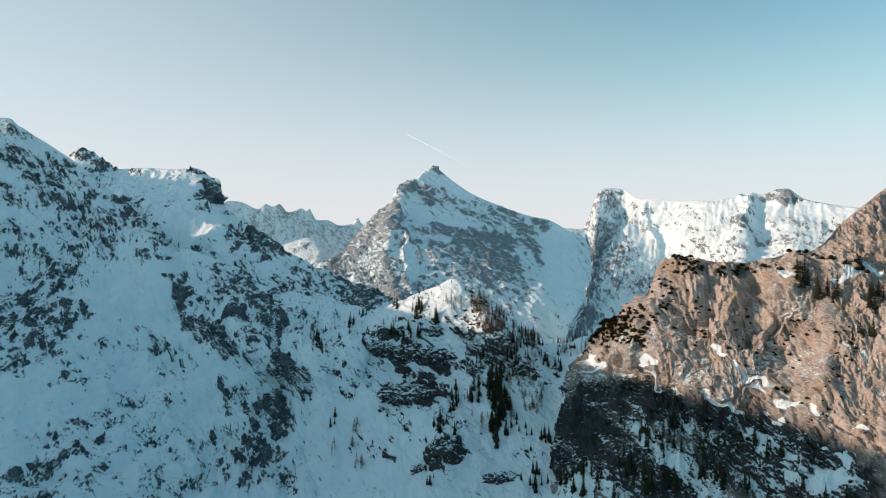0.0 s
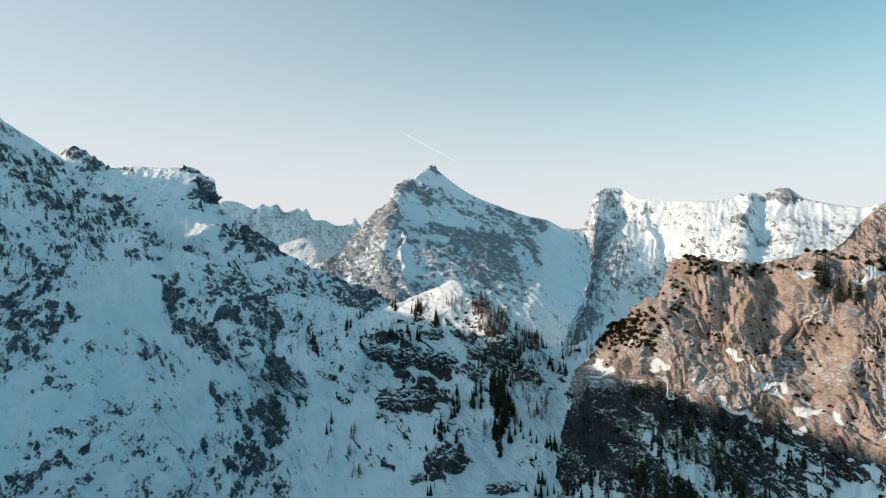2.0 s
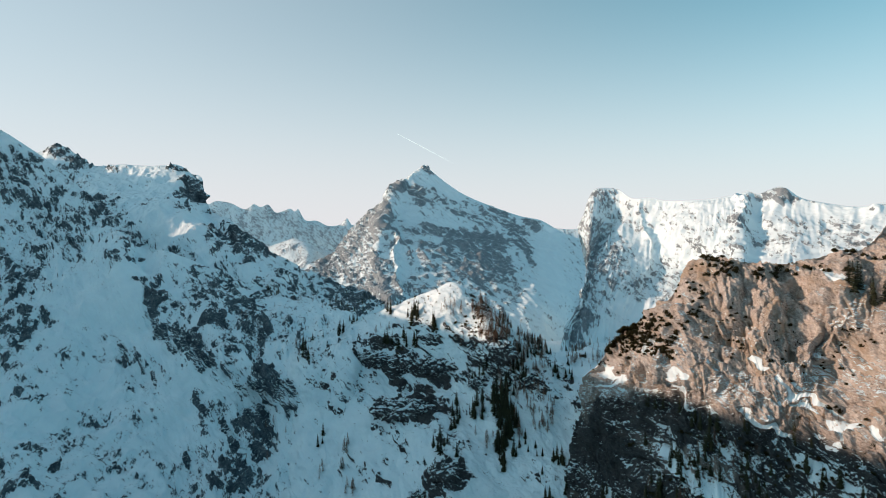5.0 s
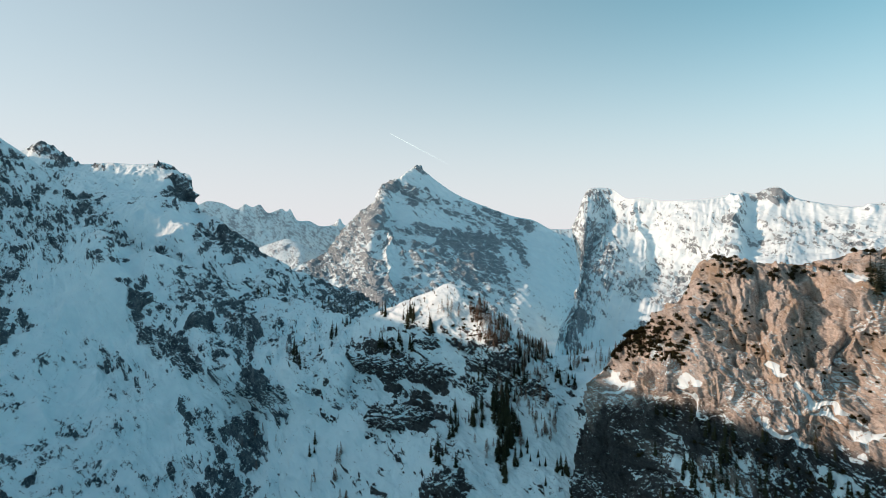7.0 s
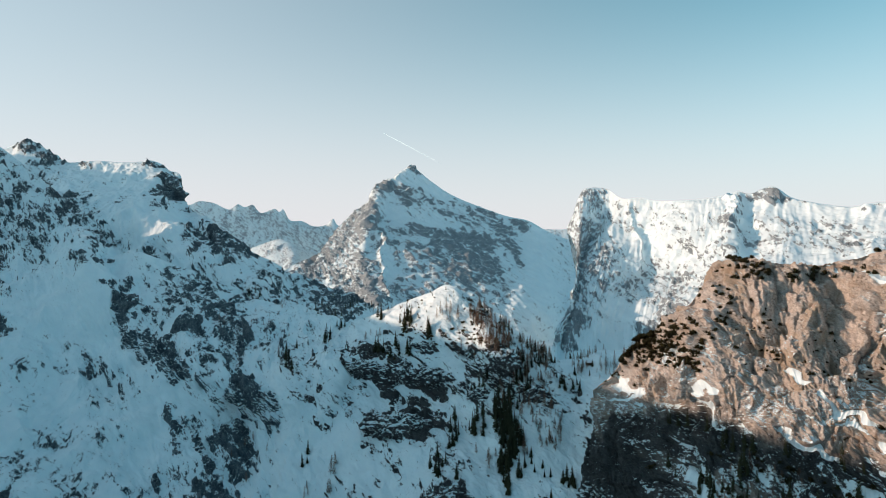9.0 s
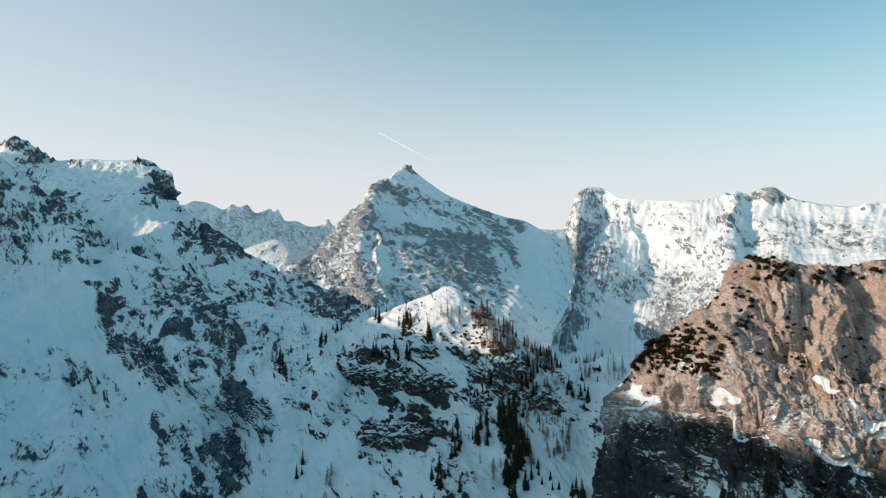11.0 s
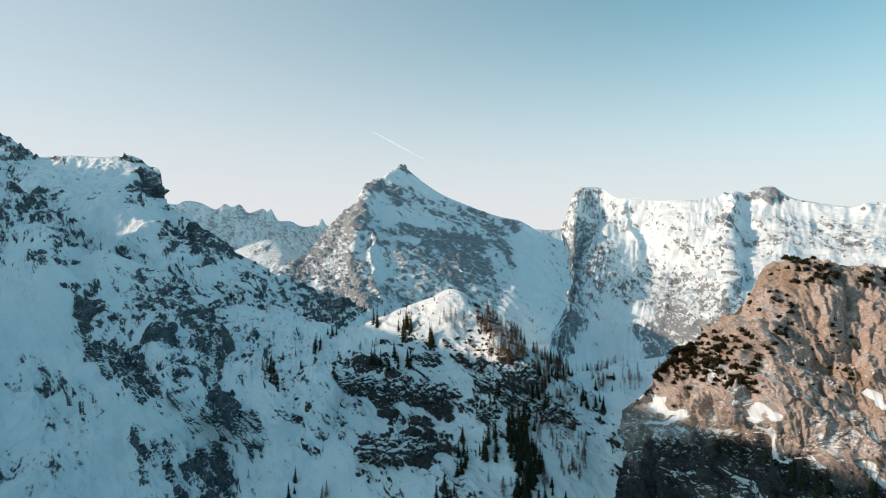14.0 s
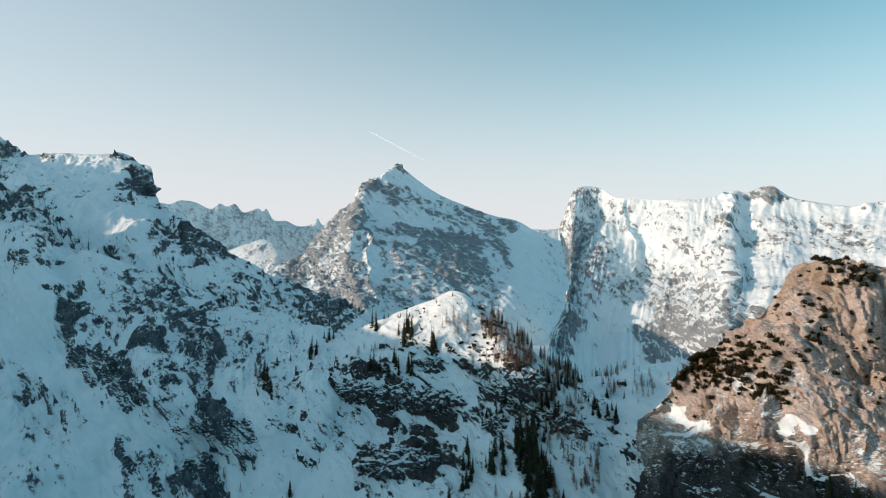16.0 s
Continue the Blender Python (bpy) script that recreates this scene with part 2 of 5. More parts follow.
def outcrop(parent, surface, mat, x, z, w, h, seed, lump=1.0):
    """A knob of bare stone that stands out of the slope, with snow on its flat tops."""
    c = nearest(surface, x, z)
    a, b = np.meshgrid(np.linspace(0, 2 * np.pi, 61), np.linspace(0.02, np.pi - 0.02, 37))
    unit = np.stack((np.cos(a) * np.sin(b), np.sin(a) * np.sin(b), np.cos(b)), -1)
    deep = 0.32 * min(w, h) + 0.12 * max(w, h)
    big = np.array((w, deep, h)) * 1.02
    p = unit * big
    s = min(w, h) * 0.8
    k = 1 + lump * (0.2 * fbm(p + seed * 13.7, s, 3, 0.6, True) + 0.28 * facets(p + seed * 5.1, s * 0.7) + 0.12 * facets(p + seed * 7.1, s * 0.3))
    p = p * k[..., None]
    n = normals(p)
    n = n if (n * unit).sum() > 0 else -n
    bare = 0.86 - 1.5 * np.clip(n[..., 2] - 0.2, 0, 1)
    ob = sheet("rock_outcrop", p + c + np.array((0, deep * 0.35, 0)), mat, bare, closed=True)
    ob.parent = parent
    return ob


def nearest(name, x, z):
    """The place on a face with that x and z."""
    pts = SURFACE[name].reshape(-1, 3)
    return pts[np.argmin((pts[:, 0] - x) ** 2 + (pts[:, 2] - z) ** 2)]


def mountain(name, lines, step, mat, bands, base, relief, size, streak, slope=1.15, level=-280.0, coarse=(), noise_gain=0.4, swell=None, crest_jag=0.3, flute=0.0, flute_size=40.0, detail=0.7, squash=0.38, ledge=0.0, ledge_size=10.0, ledge_lean=30.0, grip=0.12, dark=(), rib=0.0, grooves=(), spurs=(), grain=0.8, aside=0.0, cleft=0.0, cleft_size=12.0, chips=0.0):
    """A ridge from its crest line down to its foot, with a far side.
    relief: depth of the crags in metres, size: their spacing, streak: lean of the beds in degrees, base: share of bare stone."""
    net = np.array(lines, float)
    front = net[1] - net[0]
    front[:, 2] = 0
    back1 = net[0] - front * 0.8
    back1[:, 2] = net[0][:, 2] - np.linalg.norm(front, axis=1) * 0.75
    back2 = net[0] - front * 2.2
    back2[:, 2] = np.minimum(back1[:, 2] - 20, level)
    depth = np.linalg.norm(front, axis=1) * aside
    back1[:, 0] += 0.8 * depth
    back2[:, 0] += 2.2 * depth
    net = np.concatenate((back2[None], back1[None], net))
    rows, cols = net.shape[:2]
    lu = np.linalg.norm(np.diff(net[2:], axis=1), axis=-1).max(0)
    lv = np.linalg.norm(np.diff(net, axis=0), axis=-1)
    lv = lv[:, [c for c in range(cols) if c not in coarse]].max(1)
    cu = [max(2, int(l / step / (6 if k in coarse else 1))) for k, l in enumerate(lu)]
    cv = [max(3, int(l / step / (6 if k < 2 else 1))) for k, l in enumerate(lv)]
    wu = spread(cols, cu)
    lines_u = np.einsum("abk,ub->auk", net, wu)
    face = np.einsum("va,auk->vuk", spread(rows - 2, cv[2:]), lines_u[2:])
    behind = [np.linspace(0, 1, c, endpoint=False)[:, None, None] * (lines_u[m + 1] - lines_u[m])[None] + lines_u[m][None] for m, c in ((0, cv[0]), (1, cv[1]))]
    p = np.concatenate((*behind, face))
    crest_row = cv[0] + cv[1]
    n = normals(p)
    if n[crest_row:, :, 2].mean() < 0:
        n = -n
    a = radians(streak)
    q = p.copy()
    q[..., 0] = p[..., 0] * math.cos(a) - p[..., 2] * math.sin(a)
    q[..., 2] = (p[..., 0] * math.sin(a) + p[..., 2] * math.cos(a)) * squash
    q[..., 1] = p[..., 1] * squash
    warp = p + size * 0.5 * np.stack((gnoise(p / size), gnoise(p / size + 31), gnoise(p / size + 57)), -1)
    field = base + cover(warp[..., 0], warp[..., 2], bands)
    field = field + noise_gain * (fbm(q, size * grain, 6, detail) + 0.45 * fbm(q * (1, 1, 0.6) + 70, size * 0.7, 3, 0.6, True))
    bare = np.clip(field * 2.0 + 0.5, 0, 1)
    # swells under the snow, crags where the stone is bare
    fade = np.ones(p.shape[:2])
    fade[:crest_row] = 0.4
    swell = relief if swell is None else swell
    warp_q = q + size * 0.12 * np.stack((gnoise(p / size * 3), gnoise(p / size * 3 + 31), gnoise(p / size * 3 + 57)), -1)
    d = swell * 1.1 * fbm(p, size * 5, 3, 0.45)
    crag = relief * (0.5 * fbm(q, size * 1.8, 4, 0.5, True) + 0.5 * facets(warp_q, size * 0.9) + 0.22 * facets(warp_q + 40, size * 0.38) + 0.1 * facets(warp_q * (1, 1, 1.6) + 80, size * 0.19))
    loose = np.clip(field * 0.8 + 0.75, grip, 1.0)
    fine = 0.7 * fbm(q * (1, 1, 1.5), size * 0.55, 4, 0.6) + 0.45 * facets(warp_q, size * 0.5)
    d = d + bare * crag + bare * relief * 0.25 + loose * relief * 0.42 * fine
    if rib:
        # ribs and gullies down the fall line
        d = d + rib * fbm(q, size * 2.4, 3, 0.5, True)
    bent = warp + 1.6 * size * np.stack((gnoise(p / (size * 4) + 5), gnoise(p / (size * 4) + 15), gnoise(p / (size * 4) + 25)), -1) if spurs else None
    for x0, z0, x1, z1, w, s in spurs:
        # buttresses (out) and gullies (in) with a sharp line
        d = d + s * np.exp(-1.2 * np.sqrt(to_line(bent[..., 0], bent[..., 2], x0, z0, x1, z1)) / w)
    if cleft:
        # narrow upright cracks between the pillars, at two scales
        for k, (w, deep) in enumerate(((cleft_size, 1.0), (cleft_size * 0.42, 0.45))):
            c = np.stack((q[..., 0] / w, p[..., 1] / (w * 2.5), q[..., 2] / (w * 1.3)), -1)
            line = np.exp(-(gnoise(c + 23 * k) / 0.07) ** 2) * np.clip(0.5 + 1.6 * gnoise(c * 0.5 + 61), 0, 1.2)
            d = d - cleft * deep * line * np.clip(bare * 1.2, 0, 1)
    if chips:
        # small broken blocks all over the stone
        d = d + chips * (facets(warp_q + 11, size * 0.36) + 0.55 * facets(warp_q + 33, size * 0.17)) * np.clip(bare + 0.1, 0, 1)
    if grooves:
        d = d - segment_weight(warp[..., 0], warp[..., 2], grooves) * 2
    if ledge:
        # stepped beds: each juts out at its foot and falls back under the next
        b = radians(ledge_lean)
        u = (warp[..., 0] * math.sin(b) + warp[..., 2] * math.cos(b)) / ledge_size + 0.8 * gnoise(p / (ledge_size * 6))
        saw = (u - np.floor(u)) ** 1.5
        d = d + ledge * (0.5 - saw) * np.clip(0.6 + 1.2 * gnoise(p / (ledge_size * 4) + 9), 0.0, 1.4) * np.clip(bare + 0.25, 0, 1)
    if flute:
        along = np.cumsum(np.linalg.norm(np.diff(p[crest_row], axis=0, prepend=p[crest_row][:1]), axis=-1))
        down = np.arange(p.shape[0]) * step
        f = np.stack(np.broadcast_arrays(along[None, :] / flute_size, down[:, None] / flute_size * 0.1, np.zeros((1, 1))), -1)
        d = d + flute * fbm(f, 1.0, 4, 0.55, True) * np.clip((np.arange(p.shape[0])[:, None] - crest_row) / 8.0, 0, 1)
    k = np.arange(p.shape[0])[:, None]
    d = d * (crest_jag + (1 - crest_jag) * np.clip(np.abs(k - crest_row) / max(12, size * 1.2 / step), 0, 1))
    # nothing swells above the crest line
    edge = np.clip(1 - (k - crest_row) * step / (size * 3.0), 0, 1)
    d = d - edge * np.maximum(d, 0)
    p = p + n * (d * fade)[..., None]
    n2 = normals(p)
    if n2[crest_row:, :, 2].mean() < 0:
        n2 = -n2
    steep = np.clip(n[..., 2], 0.2, 1) - n2[..., 2]
    field = field + slope * steep * np.clip(field + 0.75, 0.0, 1)
    SURFACE[name] = p[crest_row:]
    ob = sheet(name, p, mat, np.clip(field + 0.5, -0.5, 1.5))
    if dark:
        # shade of the lower cliff, put in as darker stone
        a = ob.data.attributes.new("painted_shade", "FLOAT", "POINT")
        painted_shade = segment_weight(warp[..., 0], warp[..., 2], dark)
        a.data.foreach_set("value", np.clip(painted_shade * 2 - 0.4 + 0.25 * fbm(q, size, 3), 0, 1).reshape(-1).astype(np.float32))
    return ob


# crest and face lines of each ridge, in metres
left_mountain_crest = [(-560, 150, 130), (-620, 330, 131), (-640, 470, 125), (-625, 560, 112), (-600, 620, 108), (-545, 672, 126), (-485, 700, 145), (-468, 706, 137), (-450, 712, 125), (-432, 718, 112), (-412, 720, 98), (-367, 712, 65), (-321, 692, 35), (-287, 660, 12), (-253, 645, 4), (-226, 680, -12), (-191, 720, -31), (-138, 700, -41), (-89, 640, -51), (-64, 685, -54)]
left_mountain_upper = [(-470, 140, 40), (-500, 300, 40), (-520, 430, 40), (-505, 490, 36), (-480, 540, 30), (-450, 580, 22), (-425, 615, 12), (-410, 620, 12), (-395, 626, 12), (-379, 630, 10), (-360, 630, 7), (-317, 615, -1), (-275, 592, -6), (-256, 590, -23), (-230, 588, -38), (-197, 592, -43), (-164, 620, -47), (-125, 630, -53), (-87, 608, -56), (-64, 653, -60)]
left_mountain_middle = [(-380, 120, -40), (-400, 260, -40), (-420, 360, -40), (-415, 400, -40), (-400, 430, -40), (-380, 460, -42), (-345, 500, -49), (-332, 503, -52), (-318, 505, -56), (-305, 508, -59), (-289, 511, -64), (-273, 530, -70), (-251, 548, -72), (-227, 545, -72), (-192, 538, -68), (-164, 535, -74), (-142, 538, -83), (-107, 540, -77), (-79, 537, -73), (-59, 582, -79)]
left_mountain_lower = [(-300, 100, -90), (-310, 200, -90), (-330, 280, -90), (-332, 310, -91), (-330, 340, -92), (-322, 365, -92), (-284, 412, -86), (-277, 418, -89), (-268, 420, -93), (-259, 420, -96), (-247, 416, -101), (-237, 450, -105), (-233, 500, -99), (-208, 510, -105), (-179, 513, -106), (-145, 533, -105), (-126, 528, -108), (-103, 522, -111), (-76, 518, -108), (-57, 563, -117)]
left_mountain_base = [(-230, 80, -130), (-240, 160, -130), (-250, 220, -130), (-254, 250, -129), (-255, 280, -128), (-252, 305, -127), (-234, 340, -114), (-230, 350, -117), (-226, 360, -120), (-220, 368, -121), (-213, 378, -122), (-197, 400, -133), (-181, 435, -141), (-168, 460, -145), (-152, 473, -142), (-127, 480, -150), (-110, 480, -154), (-90, 480, -154), (-65, 472, -151), (-48, 517, -165)]
left_mountain_foot = [(-150, 60, -170), (-150, 120, -170), (-160, 170, -170), (-166, 195, -168), (-170, 220, -165), (-172, 235, -163), (-178, 260, -142), (-177, 270, -145), (-175, 280, -148), (-173, 290, -150), (-169, 300, -153), (-157, 320, -160), (-145, 350, -171), (-133, 365, -175), (-122, 380, -179), (-101, 385, -181), (-88, 385, -181), (-72, 385, -181), (-52, 380, -178), (-39, 425, -199)]
plateau_crest = [(-772, 1160, 121), (-726, 1150, 149), (-672, 1125, 167), (-647, 1112, 172), (-630, 1110, 178), (-610, 1108, 171), (-590, 1106, 157), (-563, 1100, 143), (-507, 1070, 141), (-457, 1050, 136), (-408, 1035, 135), (-384, 1028, 122), (-366, 1020, 113), (-352, 1000, 74), (-271, 880, 38), (-227, 855, 10), (-174, 880, -22), (-130, 880, -37), (-89, 870, -54)]
plateau_upper = [(-672, 1010, 71), (-631, 1000, 75), (-591, 990, 90), (-573, 985, 94), (-556, 980, 95), (-536, 975, 95), (-517, 970, 93), (-491, 960, 92), (-454, 960, 88), (-417, 960, 88), (-395, 975, 93), (-380, 985, 90), (-358, 980, 73), (-318, 920, 48), (-243, 800, 19), (-203, 790, -7), (-158, 800, -38), (-114, 770, -46), (-79, 750, -56)]
plateau_middle = [(-585, 880, 17), (-549, 870, 17), (-513, 860, 21), (-497, 855, 20), (-482, 850, 24), (-464, 845, 27), (-447, 840, 31), (-427, 835, 34), (-390, 825, 41), (-354, 815, 38), (-324, 800, 36), (-304, 790, 32), (-277, 765, 19), (-238, 735, 2), (-209, 720, -16), (-175, 705, -33), (-136, 690, -52), (-96, 650, -55), (-73, 640, -59)]
plateau_foot = [(-531, 800, -113), (-503, 800, -112), (-473, 795, -111), (-458, 790, -111), (-444, 785, -110), (-427, 780, -109), (-412, 775, -108), (-392, 770, -108), (-358, 760, -106), (-325, 750, -104), (-299, 740, -103), (-284, 740, -103), (-264, 730, -101), (-233, 720, -100), (-206, 710, -98), (-171, 690, -101), (-134, 680, -105), (-95, 645, -105), (-72, 630, -107)]
knoll_crest = [(-194, 710, -65), (-148, 662, -56), (-115, 634, -55), (-92, 620, -52), (-65, 610, -43), (-39, 600, -32), (-21, 588, -25), (-8, 580, -19), (6, 572, -26), (25, 565, -42), (43, 560, -58), (68, 575, -72), (90, 600, -75), (113, 605, -71), (139, 600, -66)]
knoll_brow = [(-178, 650, -75), (-134, 602, -66), (-106, 585, -66), (-85, 578, -64), (-61, 572, -58), (-36, 562, -52), (-21, 558, -50), (-8, 553, -48), (6, 545, -50), (19, 520, -54), (39, 515, -65), (61, 522, -72), (80, 534, -75), (99, 538, -74), (120, 525, -73)]
knoll_band = [(-162, 595, -82), (-122, 547, -72), (-98, 542, -72), (-80, 545, -69), (-55, 546, -67), (-35, 546, -68), (-21, 544, -69), (-8, 540, -70), (6, 530, -73), (22, 512, -78), (43, 503, -81), (59, 505, -82), (73, 515, -84), (85, 508, -84), (103, 485, -82)]
knoll_ledge = [(-158, 578, -101), (-118, 530, -89), (-95, 527, -90), (-79, 537, -79), (-54, 535, -87), (-34, 534, -89), (-21, 532, -89), (-8, 529, -89), (5, 510, -92), (22, 495, -96), (42, 491, -96), (58, 490, -97), (68, 490, -97), (76, 478, -98), (92, 460, -95)]
knoll_apron = [(-156, 572, -123), (-116, 524, -109), (-94, 518, -108), (-71, 515, -101), (-48, 511, -100), (-32, 503, -102), (-19, 496, -106), (-7, 489, -108), (9, 481, -112), (25, 478, -113), (40, 476, -114), (52, 474, -115), (63, 468, -116), (72, 455, -116), (88, 440, -112)]
knoll_lower = [(-147, 540, -159), (-109, 492, -142), (-84, 486, -136), (-63, 480, -130), (-42, 475, -128), (-28, 466, -126), (-18, 461, -123), (-8, 457, -121), (9, 455, -126), (24, 455, -130), (39, 453, -131), (49, 448, -131), (61, 442, -131), (72, 428, -129), (89, 410, -126)]
knoll_base = [(-139, 510, -193), (-102, 462, -171), (-73, 445, -165), (-53, 440, -159), (-39, 437, -156), (-26, 432, -152), (-15, 430, -150), (-6, 430, -148), (8, 434, -145), (21, 438, -143), (36, 426, -149), (50, 420, -150), (62, 408, -148), (75, 392, -143), (90, 375, -137)]
knoll_foot = [(-122, 450, -226), (-89, 402, -199), (-63, 390, -193), (-47, 385, -190), (-33, 380, -187), (-22, 378, -186), (-13, 376, -185), (-5, 375, -184), (7, 374, -184), (18, 372, -182), (31, 368, -180), (43, 364, -178), (54, 356, -174), (66, 345, -169), (79, 330, -161)]
crag_crest = [(74, 478, -75), (82, 470, -65), (90, 468, -54), (98, 467, -46), (108, 464, -39), (123, 453, -21), (129, 444, -8), (135, 434, 0), (151, 426, -2), (167, 421, -3), (181, 416, -1), (196, 412, 3), (209, 410, 5), (222, 412, 17), (243, 418, 32), (271, 425, 49), (326, 430, 69), (421, 440, 95)]
crag_brow = [(71, 468, -84), (77, 458, -74), (85, 450, -66), (92, 446, -58), (102, 440, -50), (111, 430, -39), (120, 421, -29), (130, 414, -25), (144, 405, -24), (158, 400, -24), (171, 395, -23), (183, 384, -15), (194, 378, -17), (203, 375, -13), (220, 378, -7), (245, 385, 5), (292, 385, 18), (363, 380, 39)]
crag_waist = [(70, 462, -89), (76, 452, -81), (84, 444, -75), (92, 437, -71), (102, 428, -67), (111, 405, -61), (123, 397, -58), (134, 391, -56), (144, 385, -55), (154, 381, -53), (165, 379, -48), (177, 378, -42), (187, 368, -40), (194, 358, -30), (205, 352, -31), (220, 345, -29), (254, 335, -23), (315, 330, -11)]
crag_ledge = [(67, 456, -97), (73, 448, -91), (82, 441, -87), (90, 434, -84), (102, 422, -81), (110, 404, -78), (121, 396, -77), (130, 385, -77), (139, 379, -76), (149, 377, -74), (158, 374, -72), (165, 369, -70), (173, 358, -68), (180, 344, -67), (196, 338, -64), (209, 328, -62), (238, 315, -60), (286, 300, -54)]
crag_low = [(63, 446, -114), (68, 438, -115), (77, 430, -115), (86, 420, -114), (92, 402, -109), (98, 385, -104), (108, 378, -100), (117, 374, -98), (128, 371, -96), (138, 368, -95), (147, 362, -93), (155, 352, -91), (161, 342, -90), (167, 331, -88), (183, 320, -86), (196, 308, -84), (219, 290, -81), (253, 265, -78)]
crag_base = [(59, 438, -135), (65, 425, -138), (74, 412, -139), (82, 400, -138), (88, 385, -134), (95, 370, -130), (103, 362, -128), (112, 356, -125), (120, 350, -123), (129, 345, -121), (138, 338, -119), (145, 330, -116), (151, 320, -113), (155, 308, -110), (169, 296, -107), (181, 285, -103), (200, 265, -97), (228, 240, -91)]
crag_foot = [(54, 400, -179), (60, 390, -181), (68, 378, -182), (74, 365, -178), (80, 350, -174), (87, 338, -167), (94, 330, -163), (102, 325, -161), (110, 320, -158), (118, 315, -156), (125, 308, -152), (132, 300, -148), (137, 290, -143), (141, 280, -138), (154, 270, -133), (165, 260, -127), (185, 245, -119), (214, 225, -109)]
wall_crest = [(453, 2560, 113), (472, 2560, 149), (498, 2560, 223), (529, 2570, 256), (598, 2560, 253), (630, 2470, 211), (683, 2430, 209), (730, 2390, 195), (815, 2300, 191), (894, 2240, 200), (929, 2215, 211), (958, 2200, 202), (1012, 2170, 221), (1053, 2140, 186), (1089, 2110, 170), (1167, 2040, 149), (1209, 2000, 156), (1303, 1950, 162), (1472, 1850, 191)]
wall_upper = [(424, 2230, 10), (430, 2240, 18), (439, 2255, 29), (455, 2310, 45), (546, 2440, 82), (597, 2420, 92), (656, 2400, 94), (698, 2330, 78), (751, 2170, 73), (825, 2110, 80), (863, 2100, 88), (901, 2090, 76), (950, 2050, 86), (985, 2010, 73), (1027, 1990, 68), (1096, 1930, 58), (1134, 1890, 60), (1223, 1830, 70), (1384, 1740, 95)]
wall_middle = [(343, 1920, -108), (351, 1935, -104), (353, 1960, -97), (378, 2010, -87), (440, 2080, -58), (512, 2140, -43), (579, 2180, -43), (645, 2210, -52), (724, 2130, -42), (751, 1960, -38), (748, 1850, -36), (794, 1860, -44), (836, 1820, -28), (873, 1790, -34), (918, 1780, -34), (976, 1730, -33), (1014, 1690, -32), (1095, 1640, -17), (1240, 1560, 9)]
wall_lower = [(251, 1690, -198), (264, 1700, -203), (279, 1725, -200), (297, 1750, -191), (344, 1800, -177), (400, 1850, -166), (456, 1890, -170), (506, 1900, -171), (583, 1850, -158), (607, 1690, -144), (616, 1610, -137), (657, 1600, -136), (702, 1570, -127), (744, 1540, -124), (789, 1530, -123), (840, 1490, -119), (876, 1460, -111), (948, 1420, -96), (1073, 1350, -69)]
wall_foot = [(220, 1530, -339), (230, 1536, -341), (244, 1545, -336), (263, 1560, -333), (306, 1600, -335), (356, 1640, -337), (404, 1670, -337), (447, 1670, -336), (512, 1620, -326), (520, 1450, -290), (527, 1380, -275), (562, 1370, -273), (603, 1350, -268), (642, 1330, -264), (675, 1310, -260), (721, 1280, -253), (755, 1260, -249), (814, 1220, -241), (921, 1160, -228)]
peak_crest = [(-787, 3400, -72), (-688, 3550, -4), (-616, 3650, 39), (-560, 3780, 160), (-482, 3860, 256), (-402, 3930, 326), (-310, 4000, 432), (-229, 4040, 503), (-169, 4060, 543), (-130, 4086, 516), (-45, 4132, 452), (76, 4194, 380), (254, 4276, 314), (417, 4315, 262), (548, 4312, 234), (672, 4350, 171), (847, 4420, 112), (1074, 4490, 88)]
peak_upper = [(-766, 3250, -123), (-675, 3380, -57), (-622, 3460, -38), (-580, 3560, 29), (-518, 3600, 104), (-451, 3620, 159), (-377, 3600, 209), (-295, 3700, 230), (-207, 3780, 267), (-105, 3819, 254), (6, 3871, 203), (136, 3920, 163), (287, 3970, 133), (409, 4050, 102), (533, 4110, 93), (646, 4180, 71), (814, 4250, 20), (1032, 4320, 0)]
peak_middle = [(-731, 3050, -192), (-657, 3120, -131), (-603, 3180, -120), (-558, 3230, -95), (-504, 3260, -68), (-441, 3260, -47), (-356, 3200, -19), (-289, 3290, -8), (-188, 3340, 19), (-78, 3390, 20), (50, 3430, 1), (166, 3470, -13), (269, 3510, -43), (375, 3560, -57), (473, 3650, -59), (582, 3760, -70), (711, 3880, -110), (879, 3950, -126)]
peak_lower = [(-659, 2750, -264), (-601, 2800, -222), (-548, 2830, -213), (-492, 2850, -197), (-436, 2870, -184), (-354, 2850, -178), (-278, 2800, -165), (-219, 2840, -172), (-150, 2880, -179), (-55, 2920, -181), (55, 2960, -184), (155, 3010, -191), (259, 3060, -201), (341, 3120, -192), (429, 3200, -197), (512, 3310, -216), (600, 3430, -253), (714, 3500, -268)]
peak_foot = [(-526, 2200, -340), (-471, 2200, -321), (-425, 2200, -321), (-379, 2200, -320), (-333, 2200, -320), (-267, 2150, -313), (-208, 2100, -305), (-161, 2100, -305), (-117, 2250, -326), (-44, 2330, -337), (44, 2400, -347), (128, 2480, -368), (214, 2540, -387), (284, 2600, -395), (356, 2660, -415), (432, 2800, -448), (513, 2930, -493), (618, 3000, -511)]
hills_crest = [(-1302, 4125, -2), (-1164, 4125, 42), (-1074, 4112, 78), (-985, 4100, 108), (-932, 4100, 115), (-841, 4075, 76), (-762, 4200, 44), (-635, 4290, 10)]
